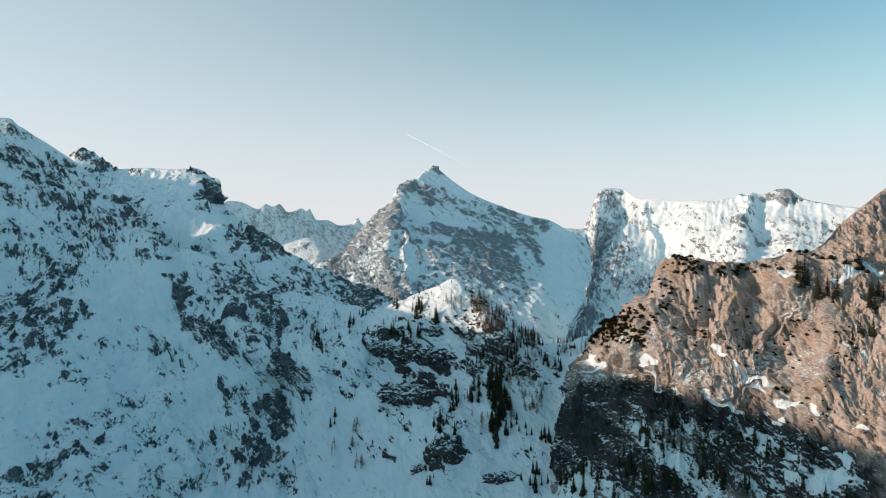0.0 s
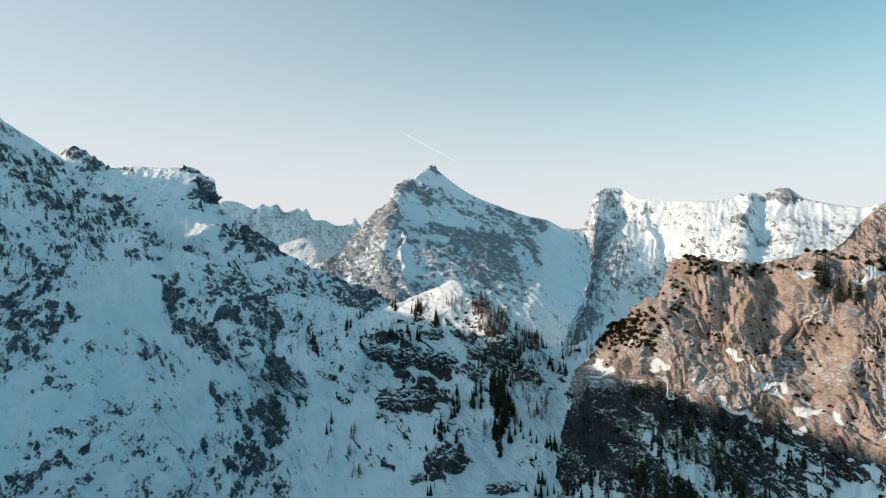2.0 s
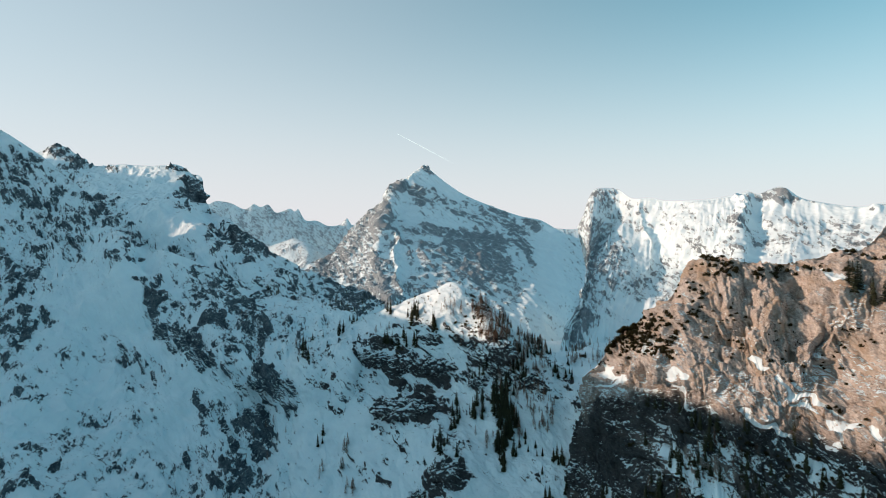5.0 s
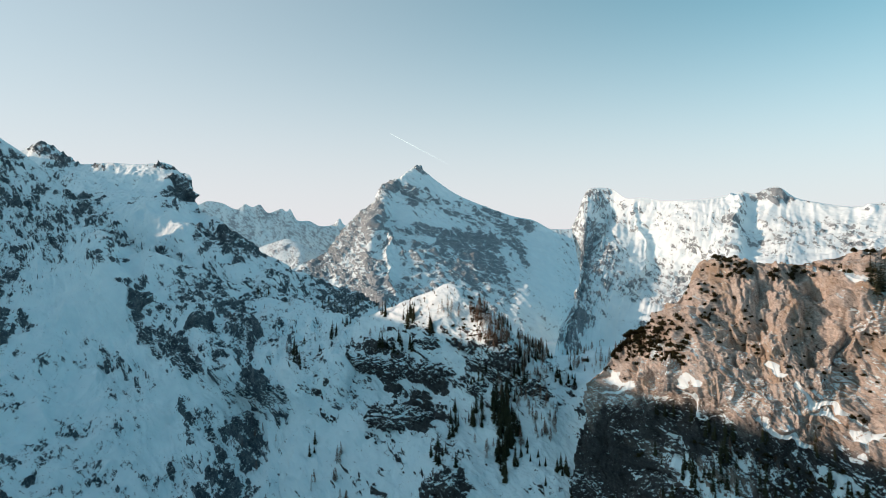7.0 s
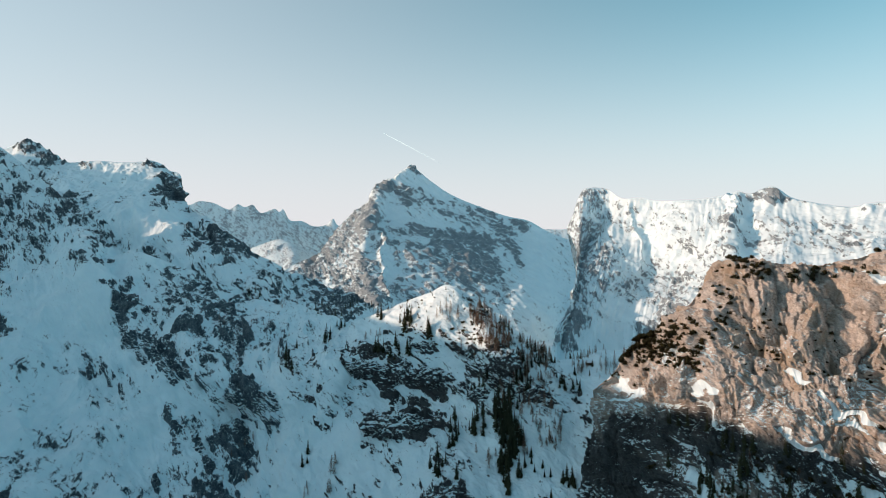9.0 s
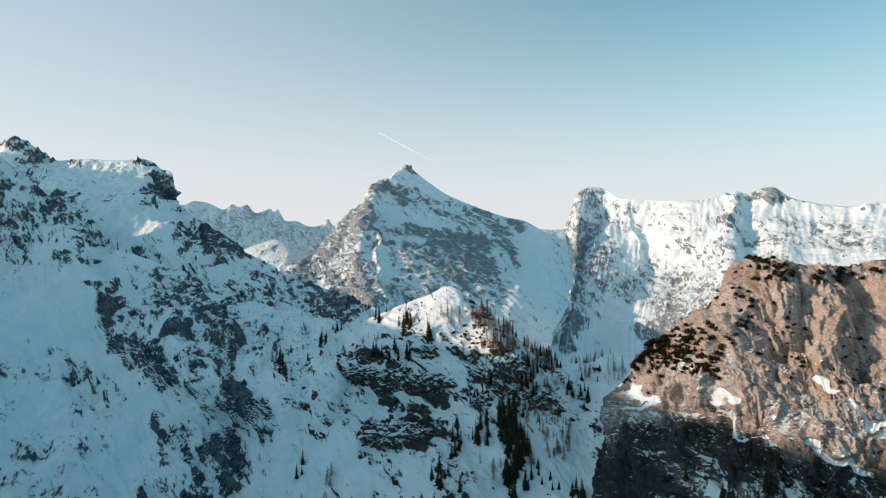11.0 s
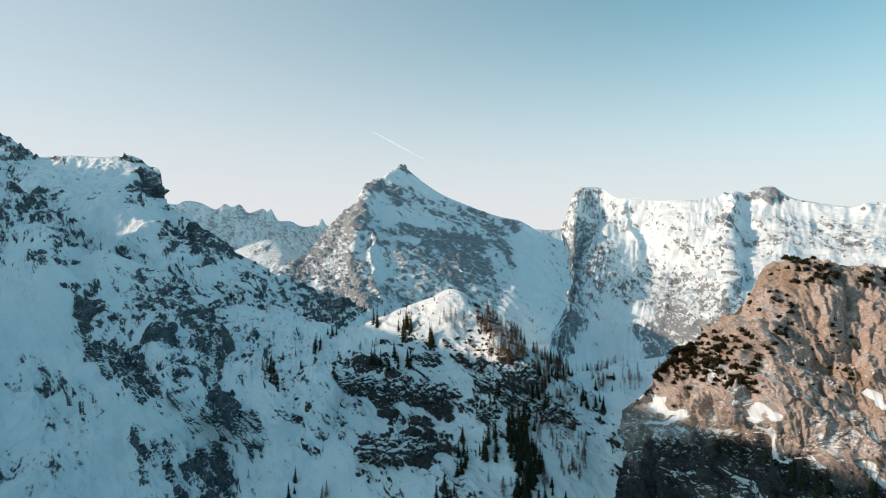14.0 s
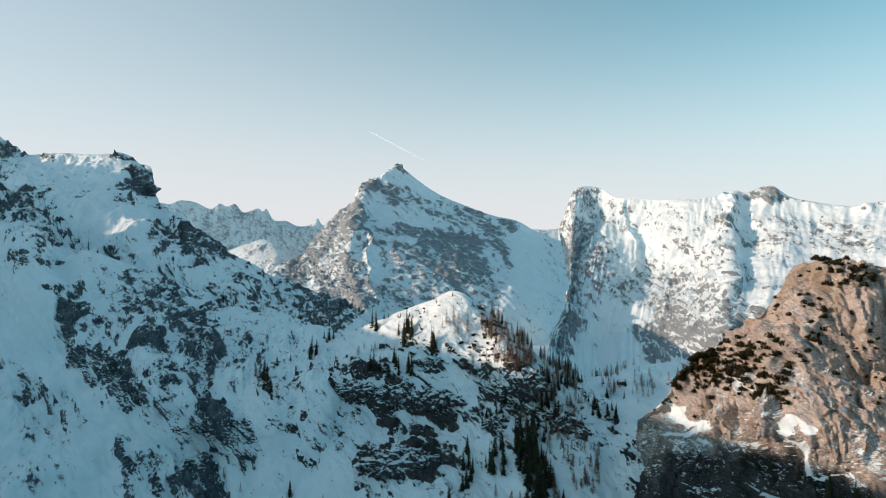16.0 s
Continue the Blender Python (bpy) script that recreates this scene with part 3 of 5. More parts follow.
hills_middle = [(-1222, 3875, -68), (-1099, 3875, -18), (-1015, 3862, 21), (-930, 3850, 38), (-876, 3850, 44), (-784, 3825, 21), (-722, 4020, -18), (-618, 4180, -53)]
hills_foot = [(-1104, 3500, -250), (-991, 3500, -221), (-919, 3500, -206), (-845, 3500, -191), (-795, 3500, -191), (-711, 3475, -189), (-667, 3720, -233), (-569, 3850, -273)]
far_range_crest = [(-1775, 4250, 364), (-1698, 4282, 367), (-1571, 4334, 335), (-1507, 4360, 359), (-1426, 4393, 350), (-1343, 4425, 312), (-1293, 4445, 347), (-1252, 4461, 330), (-1205, 4479, 346), (-1156, 4497, 295), (-1080, 4526, 323), (-1048, 4537, 305), (-1024, 4547, 321), (-981, 4562, 250), (-910, 4588, 247), (-838, 4614, 214), (-758, 4643, 227), (-717, 4657, 267), (-673, 4673, 221), (-537, 4680, 284), (-226, 4680, 292), (123, 4680, 323), (201, 4680, 358), (278, 4680, 354), (336, 4680, 300), (645, 4680, 207), (748, 4680, 188), (875, 4680, 199)]
far_range_middle = [(-1740, 4170, 137), (-1664, 4202, 138), (-1541, 4254, 140), (-1478, 4280, 141), (-1399, 4313, 142), (-1317, 4345, 143), (-1268, 4365, 144), (-1229, 4381, 144), (-1182, 4399, 145), (-1135, 4417, 146), (-1060, 4446, 147), (-1029, 4457, 147), (-1005, 4467, 147), (-964, 4482, 148), (-894, 4508, 149), (-823, 4534, 150), (-744, 4563, 151), (-704, 4577, 152), (-661, 4593, 152), (-528, 4600, 153), (-221, 4600, 153), (122, 4600, 153), (198, 4600, 153), (274, 4600, 154), (331, 4600, 154), (634, 4600, 154), (735, 4600, 154), (860, 4600, 154)]
far_range_foot = [(-1692, 4060, -156), (-1619, 4092, -157), (-1499, 4144, -159), (-1438, 4170, -159), (-1361, 4203, -160), (-1282, 4235, -161), (-1235, 4255, -162), (-1196, 4271, -162), (-1151, 4289, -163), (-1105, 4307, -163), (-1033, 4336, -164), (-1002, 4347, -165), (-979, 4357, -165), (-939, 4372, -165), (-870, 4398, -166), (-802, 4424, -167), (-725, 4453, -168), (-686, 4467, -168), (-644, 4483, -168), (-514, 4490, -168), (-215, 4490, -167), (119, 4490, -166), (193, 4490, -166), (267, 4490, -166), (323, 4490, -165), (618, 4490, -164), (718, 4490, -164), (839, 4490, -164)]

# unseen ridge, added to throw shade on the snow wall and the plateau
shade_ridge_crest = [(-870, 690, 150), (-900, 780, 245), (-945, 920, 262), (-950, 1080, 236), (-905, 1250, 215), (-850, 1450, 190), (-820, 1700, 208), (-880, 2100, 255), (-960, 2350, 275), (-1060, 2560, 130)]
shade_ridge_foot = [(-780, 690, -100), (-760, 780, -100), (-790, 920, -100), (-800, 1080, -100), (-720, 1250, -200), (-600, 1450, -250), (-520, 1700, -250), (-560, 2100, -250), (-640, 2350, -250), (-760, 2560, -250)]
# unseen slope behind the camera, added to control the fill light
unseen_side_crest = [(-1100, -150, 70), (-700, -420, 90), (-200, -520, 120), (300, -500, 140), (750, -350, 140), (1050, 0, 120)]
unseen_side_middle = [(-900, -60, 40), (-560, -290, 60), (-160, -370, 70), (240, -350, 70), (620, -230, 60), (880, 60, 40)]
unseen_side_foot = [(-760, 0, -320), (-430, -170, -320), (-120, -230, -320), (200, -210, -320), (520, -120, -320), (760, 110, -320)]
# bare stone (positive) and snowfields (negative): a line across the face in x and z, its width and strength
left_mountain_rock = [(-424, 88, -403, 65, 13.6, 0.8), (-402, 54, -373, 38, 11.8, 0.8), (-386, 28, -346, 28, 9, 0.8), (-367, 38, -337, 28, 7.9, 0.7), (-379, 49, -353, 39, 7, 0.6), (-375, 8, -358, 3, 6.6, 0.7), (-348, 8, -323, -1, 4.8, 0.7), (-364, -6, -351, -14, 7.4, 0.7), (-350, -14, -337, -19, 4.2, 0.6), (-417, 95, -395, 78, 8.8, 0.5), (-364, 63, -339, 42, 7.1, 0.9), (-336, 42, -289, 13, 5, 0.6), (-304, 20, -294, 18, 4.3, 0.6), (-290, 3, -272, -10, 3, 0.9), (-282, 1, -274, -2, 2.5, 0.8), (-259, -19, -237, -42, 4.2, 1.34)]
left_mountain_rock_more = [(-256, -15, -250, -19, 3.5, 0.8), (-237, -42, -229, -58, 4.1, 0.9), (-224, -54, -208, -59, 6.2, 1), (-228, -62, -213, -67, 3.5, 0.9), (-204, -60, -182, -74, 5.5, 1.34), (-193, -71, -183, -76, 4.2, 1), (-179, -74, -171, -80, 2.9, 0.9), (-199, -47, -190, -49, 3.6, 1.34), (-236, -11, -218, -33, 5, 0.8), (-224, -20, -203, -34, 6, 0.9), (-233, -36, -210, -44, 4.6, 0.6), (-245, -28, -222, -38, 3.8, 0.5), (-214, -33, -169, -58, 4.6, 0.7), (-195, -38, -177, -45, 3.8, 0.8), (-189, -38, -160, -57, 6.5, 0.9), (-167, -51, -153, -58, 4.5, 1)]
left_mountain_rock_beside = [(-154, -61, -140, -64, 3.5, 0.7), (-163, -62, -152, -76, 3, 0.9), (-156, -64, -149, -74, 2.2, 0.8), (-185, -54, -175, -64, 3.4, 0.7), (-173, -64, -164, -75, 2.9, 0.7), (-171, -78, -160, -90, 3.3, 0.7), (-149, -82, -132, -89, 4.9, 1.34), (-143, -89, -120, -96, 4.8, 1.34), (-141, -101, -108, -103, 3.6, 1.34), (-124, -89, -108, -99, 4, 1), (-164, -89, -149, -102, 3.3, 0.6), (-167, -101, -157, -108, 3.3, 0.7), (-186, -93, -180, -107, 1.6, 0.9), (-177, -110, -171, -115, 2.4, 1), (-174, -103, -159, -115, 5.7, 0.7), (-160, -115, -148, -125, 4.8, 0.8)]
left_mountain_rock_below = [(-146, -111, -134, -127, 8, 1.46), (-156, -131, -138, -146, 3.5, 0.9), (-148, -139, -135, -147, 3.4, 1), (-137, -137, -128, -145, 1.9, 0.9), (-182, -127, -158, -136, 3.1, 0.6), (-171, -135, -163, -131, 2.3, 0.6), (-108, -110, -98, -133, 3.5, 1), (-97, -130, -95, -136, 2, 0.9), (-110, -103, -105, -120, 2.4, 0.6), (-270, -58, -260, -73, 3.7, 0.9), (-259, -73, -247, -77, 3.6, 1), (-261, -58, -248, -70, 4.1, 0.7), (-239, -76, -214, -88, 2.6, 0.7), (-215, -71, -202, -80, 3, 0.7), (-289, -65, -277, -70, 5.1, 0.7), (-300, -60, -287, -65, 4.3, 0.6)]
left_mountain_rock_above = [(-277, -76, -265, -85, 4.5, 0.8), (-270, -82, -266, -85, 2.8, 0.7), (-268, -83, -261, -88, 2.1, 0.8), (-246, -97, -238, -100, 2, 0.7), (-234, -101, -228, -105, 1.9, 0.8), (-240, -103, -235, -107, 3.2, 0.8), (-233, -108, -224, -114, 3.3, 0.6), (-238, -93, -230, -101, 3.3, 0.4), (-299, -45, -291, -58, 2.3, 0.5), (-285, -53, -266, -71, 3.6, 0.4), (-97, -92, -82, -88, 3.1, 0.5), (-153, -48, -121, -67, 5.4, 0.5), (-136, -62, -108, -76, 5.2, 0.5), (-219, -115, -191, -121, 41, 0.3), (-233, -11, -112, -92, 41, 0.24), (-396, 60, -323, 17, 40, 0.24)]
left_mountain_rock_about = [(-266, -10, -251, -54, 8.5, -0.6), (-297, -27, -252, -92, 15.2, -0.3), (-193, -91, -230, -65, 5.1, -0.4), (-97, -85, -88, -125, 7.8, -0.5), (-203, -97, -188, -119, 7.3, -0.3), (-475, 130, -456, 124, 6.3, 0.7), (-468, 108, -442, 94, 9.6, 0.78), (-442, 94, -410, 72, 12.1, 0.74), (-421, 90, -380, 60, 10.6, 0.66), (-426, 70, -393, 47, 13.1, 0.74), (-400, 53, -351, 29, 11.3, 0.7), (-382, 29, -334, 7, 8.5, 0.7), (-394, 29, -358, 12, 8.6, 0.62), (-452, 68, -430, 57, 7.9, 0.62), (-431, 28, -404, 18, 8.7, 0.7), (-416, 7, -387, -3, 6, 0.62)]
left_mountain_rock_across = [(-387, -3, -352, -13, 11.6, 0.74), (-370, -18, -341, -27, 5.6, 0.62), (-363, 61, -325, 38, 7.7, 0.74), (-361, -34, -311, -56, 13.1, 0.7), (-329, -49, -294, -63, 5.9, 0.55), (-328, -59, -303, -71, 6.7, 0.62), (-305, -67, -278, -75, 5.6, 0.62), (-282, -77, -260, -86, 3.7, 0.7), (-305, -73, -297, -76, 2.7, 0.47), (-290, 7, -273, -8, 3.3, 0.7), (-257, -97, -225, -112, 16, 0.39), (-231, -112, -228, -123, 7.2, 0.58), (-232, -119, -174, -142, 15.4, 0.39), (-233, -108, -181, -136, 21, 0.33), (-159, -137, -140, -151, 5.1, 0.78), (-155, -134, -136, -143, 5.2, 0.94)]
left_mountain_rock_further = [(-137, -141, -132, -151, 3.4, 0.88), (-125, -153, -115, -159, 2.9, 0.88), (-171, -145, -159, -149, 4.1, 0.7), (-179, -104, -174, -115, 3.6, 0.97), (-161, -113, -152, -126, 4.5, 0.79), (-150, -111, -131, -126, 6.4, 1.01), (-148, -88, -112, -102, 6.4, 1.05), (-112, -107, -94, -130, 4, 0.88), (-258, -67, -240, -75, 5, 0.86), (-225, -75, -207, -86, 2.9, 0.79), (-306, -44, -281, -64, 4, 0.39)]
plateau_rock = [(-571, 126, -518, 95, 10.8, 0.5), (-468, 76, -389, 46, 8.3, 0.9), (-351, 17, -341, -5, 4.6, 0.9), (-337, 10, -318, 1, 5.9, 1), (-305, 7, -276, -2, 6.8, 1.1), (-244, -7, -223, -23, 5.2, 1), (-194, -26, -161, -46, 7.7, 0.94), (-639, 172, -607, 164, 12.1, 0.95), (-586, 153, -564, 140, 8.7, 0.95), (-582, 132, -561, 131, 3.8, 1), (-563, 141, -553, 139, 3.9, 0.95), (-389, 109, -368, 104, 7.6, 1.5), (-380, 95, -357, 83, 8.3, 1.5), (-421, 130, -395, 126, 2.6, 0.9), (-530, 137, -500, 128, 3.7, 0.7), (-456, 102, -422, 104, 2.5, 0.9)]
plateau_rock_more = [(-397, 78, -382, 69, 3, 0.9), (-383, 78, -368, 75, 1.5, 0.8), (-343, 65, -323, 57, 2.4, 0.7), (-267, 28, -252, 19, 6.9, 1), (-268, 35, -217, 4, 6.6, 1.1), (-235, 18, -216, 4, 5.9, 1), (-288, 38, -260, 30, 4.1, 0.8), (-256, 10, -249, 16, 6.1, 0.5), (-190, -18, -170, -34, 4.5, 0.68), (-190, -14, -176, -27, 3.8, 0.59), (-152, -32, -105, -48, 7.4, 1.02), (-166, -21, -141, -40, 5.2, 0.77), (-176, -27, -155, -37, 5, 0.59), (-132, -36, -99, -49, 3.9, 0.77), (-116, -41, -89, -54, 3.8, 0.77), (-187, -14, -104, -46, 19.3, 0.2)]
plateau_rock_beside = [(-259, 22, -203, -7, 18.1, 0.2), (-478, 117, -385, 83, 11.8, -0.5), (-375, 57, -313, 45, 8.3, -0.5), (-407, 60, -351, 16, 6, 0.7)]
knoll_rock = [(-76, -73, -53, -81, 3.6, 1.43), (-57, -75, -45, -88, 5.1, 1.56), (-45, -72, -22, -79, 5.2, 1.56), (-37, -79, -12, -88, 3.9, 1.56), (-10, -79, 5, -86, 4.6, 1), (-33, -91, -21, -93, 2.4, 0.9), (-72, -65, -50, -62, 3.3, 1), (-80, -71, -65, -68, 2, 0.7), (-30, -59, -18, -62, 2.8, 1.43), (-6, -59, 6, -63, 3.2, 1.43), (9, -70, 30, -67, 3.4, 1.43), (20, -59, 29, -67, 4.5, 1.56), (-91, -82, -79, -89, 3.6, 0.9), (-90, -102, -84, -106, 3.5, 1), (-82, -93, -80, -94, 2, 0.9), (-56, -102, -24, -102, 6.4, 1.56)]
knoll_rock_more = [(-60, -112, -49, -113, 1.9, 0.9), (-15, -100, -6, -103, 3, 0.9), (-18, -132, -5, -127, 6.1, 1.56), (-23, -125, -16, -126, 2.7, 1), (-61, -129, -47, -129, 1.8, 0.9), (-53, -137, -46, -139, 2.1, 0.9), (41, -77, 51, -86, 5.2, 1), (30, -81, 47, -83, 3.7, 0.8), (10, -82, 15, -87, 3, 0.7), (3, -26, 11, -30, 2.9, 0.7), (11, -30, 45, -61, 4.9, 0.5), (-108, -65, -84, -79, 4.2, 0.5), (-126, -65, -115, -70, 3.4, 0.7), (-94, -89, -67, -92, 1.6, 0.6), (-48, -92, -37, -94, 1.6, 0.7), (5, -86, 22, -93, 3.7, 0.7)]
knoll_rock_beside = [(22, -93, 27, -115, 3.6, 0.5), (58, -67, 69, -76, 3.2, 0.5), (70, -85, 75, -93, 3, 0.5), (71, -112, 74, -119, 2.7, 0.5), (38, -132, 56, -127, 2.7, 0.5), (-76, -71, 29, -87, 15.3, 0.36), (-111, -63, -64, -107, 16.6, 0.3), (-57, -50, -74, -57, 3.5, -0.3), (-79, -110, -58, -125, 8.2, -0.5), (-34, -112, -20, -120, 5.7, -0.5), (35, -105, 57, -122, 7.7, -0.4), (81, -75, 91, -71, 6.6, -0.8), (-36, -32, -10, -25, 3.5, -0.6), (-98, -67, -85, -88, 3.7, 0.85), (-81, -67, -75, -83, 2.9, 0.8), (-89, -91, -82, -106, 2.8, 0.8)]
knoll_rock_below = [(9, -71, 43, -82, 5.4, 1.1), (37, -75, 49, -90, 4.6, 1), (18, -88, 24, -95, 3, 0.9), (0, -63, 15, -66, 2.8, 0.9), (-21, -112, 2, -118, 2.5, 0.7), (-70, -126, -51, -125, 1.9, 0.8), (-96, -68, -64, -123, 14.3, 0.44), (-59, -116, -10, -117, 9.5, 0.42), (7, -56, 43, -78, 13.7, 0.5), (-118, -67, -90, -82, 7.4, 0.5), (-51, -53, -10, -51, 3.7, 0.5), (50, -78, 69, -102, 9.9, 0.35)]
peak_rock = [(-332, 375, -286, 389, 35, 1.1), (-236, 354, -172, 312, 25, 1), (-164, 530, -132, 506, 13.4, 1), (-96, 346, 33, 248, 19.4, 0.7), (1, 266, 128, 229, 19.3, 0.7), (263, 290, 330, 257, 21, 0.9), (-204, 152, 30, 126, 35, 0.9), (0, 108, 254, 77, 58, 1.1), (104, 19, 258, -33, 47, 1.1), (24, -32, 143, -80, 50, 1), (168, -80, 281, -59, 30, 0.9), (-137, 47, -2, -7, 43, 0.7), (-78, -57, 22, -80, 30, 0.7), (-221, -104, -117, -166, 24, 0.6), (333, 113, 420, 52, 36, 0.9), (449, 214, 528, 177, 31, 1)]
peak_rock_more = [(320, 183, 424, 154, 29, 0.9), (403, 51, 414, -35, 23, 0.9), (126, 211, 373, 210, 23, 0.7), (-471, 262, -364, 280, 25, 0.8), (-490, 206, -496, 109, 42, 1), (-572, 106, -587, 51, 36, 1.1), (-406, 166, -373, 164, 23, 0.7), (-404, 19, -336, -33, 34, 1), (-349, -81, -276, -166, 31, 1.1), (-507, -60, -387, -151, 31, 0.9), (-646, -36, -551, -86, 28, 0.7), (-313, 106, -283, 91, 17, 0.6), (-276, 47, 91, -124, 102, 0.3), (198, -229, 309, -174, 18.6, 0.6), (-276, 283, -209, 201, 43, -0.6), (-90, 171, 93, 183, 15.2, -0.6)]
peak_rock_beside = [(-114, 452, 35, 361, 27, -0.7), (-271, 20, -226, -81, 23, -0.8), (586, 124, 499, -116, 67, -0.9), (362, -201, 243, -252, 33, -0.4), (-96, 345, 318, 182, 71, 0.42), (-276, 267, -172, -104, 83, 0.38), (-625, -35, -404, 180, 86, 0.85), (-370, -58, -279, -160, 53, 0.95), (-556, 80, -400, -7, 56, 0.8), (-95, -145, 271, -106, 58, 0.5), (209, -148, 324, -240, 47, 0.4)]
wall_rock = [(507, 229, 584, 242, 19, 0.9), (487, 199, 443, 111, 16.3, 1.1), (543, 197, 579, 145, 25, 0.8), (614, 194, 628, 182, 10.3, 0.9), (651, 180, 668, 158, 12.1, 0.7), (463, 90, 521, 92, 26, 1.1), (426, 31, 482, 32, 24, 1), (403, -22, 401, -54, 15.4, 1), (574, 124, 517, 72, 12.1, 0.7), (471, -14, 528, 13, 18.5, 0.8), (444, -39, 484, -69, 17, 0.7), (533, -5, 516, -53, 12.1, 0.7), (359, -109, 394, -108, 21, 0.7), (298, -149, 337, -147, 26, 1), (261, -182, 304, -200, 22, 1.2), (315, -172, 366, -169, 17.1, 0.8)]
wall_rock_more = [(379, -132, 425, -143, 14.6, 0.7), (538, -82, 534, -104, 22, 0.9), (486, -94, 569, -68, 16.1, 0.7), (907, 193, 948, 189, 11.7, 0.8), (977, 197, 993, 184, 17.4, 1.2), (1007, 203, 1035, 174, 13.5, 1.2), (1068, 169, 1085, 164, 3.9, 0.8), (865, 96, 881, 52, 14.4, 0.7), (891, 133, 919, 123, 9.4, 0.6), (944, 59, 1043, 59, 36, 0.6), (1078, 92, 1118, 56, 36, 0.55), (1032, 26, 1093, 41, 21, 0.6), (744, 46, 772, 28, 18, 0.6), (786, 100, 786, 90, 7.4, 0.5), (767, 168, 760, 102, 15.5, 0.4), (582, 112, 563, 50, 15.6, 0.5)]
wall_rock_beside = [(592, 88, 608, 30, 23, -0.6), (803, 160, 876, 153, 17.4, -0.7), (696, 67, 673, 12, 14.6, -0.5), (1019, 129, 1154, 142, 13.3, -0.5), (503, 232, 603, 112, 50, 0.7), (562, 13, 312, -148, 44, 0.62), (599, -74, 598, -128, 34, 0.6), (976, 93, 1122, 40, 46, 0.45), (859, 114, 893, 28, 33, 0.5), (738, 122, 779, 12, 37, 0.42), (504, 112, 413, -22, 30, 1.15), (607, 174, 708, 148, 18.4, 0.5), (683, -20, 591, -147, 27, 0.62), (701, -68, 627, -131, 34, 0.62), (744, -34, 698, -82, 25, 0.5), (587, -153, 587, -175, 26, 0.9)]
wall_rock_below = [(514, -189, 568, -201, 19.9, 1), (801, 28, 782, -58, 26, 0.5), (566, -191, 663, -145, 30, 1.3), (527, -232, 575, -191, 19, 1.2), (607, -131, 694, -114, 19.3, 0.9), (625, -104, 671, -104, 23, 0.6)]
wall_ribs = [(669, 190, 668, 107, 10, 16), (668, 107, 641, 12, 9.4, 16), (641, 12, 604, -36, 8.6, 14), (707, 106, 656, 12, 9.3, -10), (919, 199, 871, 124, 13.3, 20), (871, 124, 813, 27, 14.4, 20), (942, 132, 872, 11, 23, -12), (588, 133, 504, 32, 15.9, 16), (504, 32, 396, -77, 14.4, 8), (396, -77, 306, -147, 12.5, 8), (531, 113, 442, 13, 15.4, -14), (989, 184, 943, 93, 11.2, 8), (1198, 148, 1080, 25, 14.4, 12), (773, 141, 688, 29, 13, 7), (815, 137, 755, 46, 13, 6), (581, 89, 520, -5, 11.4, 7)]
wall_ribs_more = [(853, 96, 719, -64, 15.4, 14), (719, -64, 588, -152, 14.2, 12), (747, 14, 661, -95, 15.4, -8), (727, 146, 699, -20, 13.2, 10), (681, 110, 595, -20, 13.2, 8)]
peak_ribs = [(-180, 517, -346, 354, 29, 24), (-346, 354, -366, 190, 30, 30), (-366, 190, -281, 76, 26, 30), (-281, 76, -276, -46, 24, 30), (-276, -46, -238, -169, 22, 26), (-522, 79, -631, -62, 26, 18), (-443, 169, -408, 33, 29, -16), (-347, 19, -344, -104, 23, -10), (-148, 521, 209, 305, 27, 8), (209, 305, 480, 196, 28, 8), (247, 177, 443, 21, 27, 12), (-90, 171, 190, 47, 26, 8)]
crag_snow = [(148, -60, 168, -71, 1.2, -1.2), (170, -73, 159, -84, 1, -0.9), (156, -70, 161, -72, 1.7, -0.8), (174, -73, 178, -75, 1.3, -1), (172, -90, 173, -94, 1.5, -1), (173, -95, 177, -90, 1.1, -0.9), (185, -81, 187, -81, 1.3, -0.9), (191, -43, 191, -45, 1.3, -0.9), (199, -46, 201, -51, 1.3, -0.8), (141, -48, 146, -54, 1.2, -1.2), (83, -66, 87, -69, 2.2, -1.2), (77, -76, 87, -72, 1.5, -1), (109, -61, 113, -60, 1.5, -1.2), (111, -68, 112, -74, 1.8, -1.1), (133, -77, 150, -85, 1.9, -1.2), (114, -79, 127, -77, 1, -0.7)]
crag_snow_more = [(103, -87, 104, -95, 2.5, -0.9), (100, -99, 102, -103, 3.1, -1), (107, -102, 123, -115, 7.2, -0.75), (120, -89, 135, -98, 3.3, -0.6), (152, -94, 157, -95, 2.9, -0.9), (158, -104, 160, -103, 2.7, -0.8), (143, -110, 144, -116, 2.6, -0.7), (88, -111, 89, -111, 1.8, -0.9), (74, -136, 88, -132, 4.2, -0.7), (163, -102, 170, -99, 2.9, -0.8), (223, -7, 204, -13, 2.8, -1), (182, -8, 189, -16, 2.1, -1.1), (176, -5, 179, -8, 1.1, -1), (102, -49, 103, -53, 1.8, -0.5), (85, -86, 109, -84, 6.3, 0.55), (65, -102, 91, -111, 10.7, 0.55)]
crag_snow_beside = [(107, -95, 135, -113, 14.8, -0.42), (146, -98, 168, -100, 10.9, -0.38)]
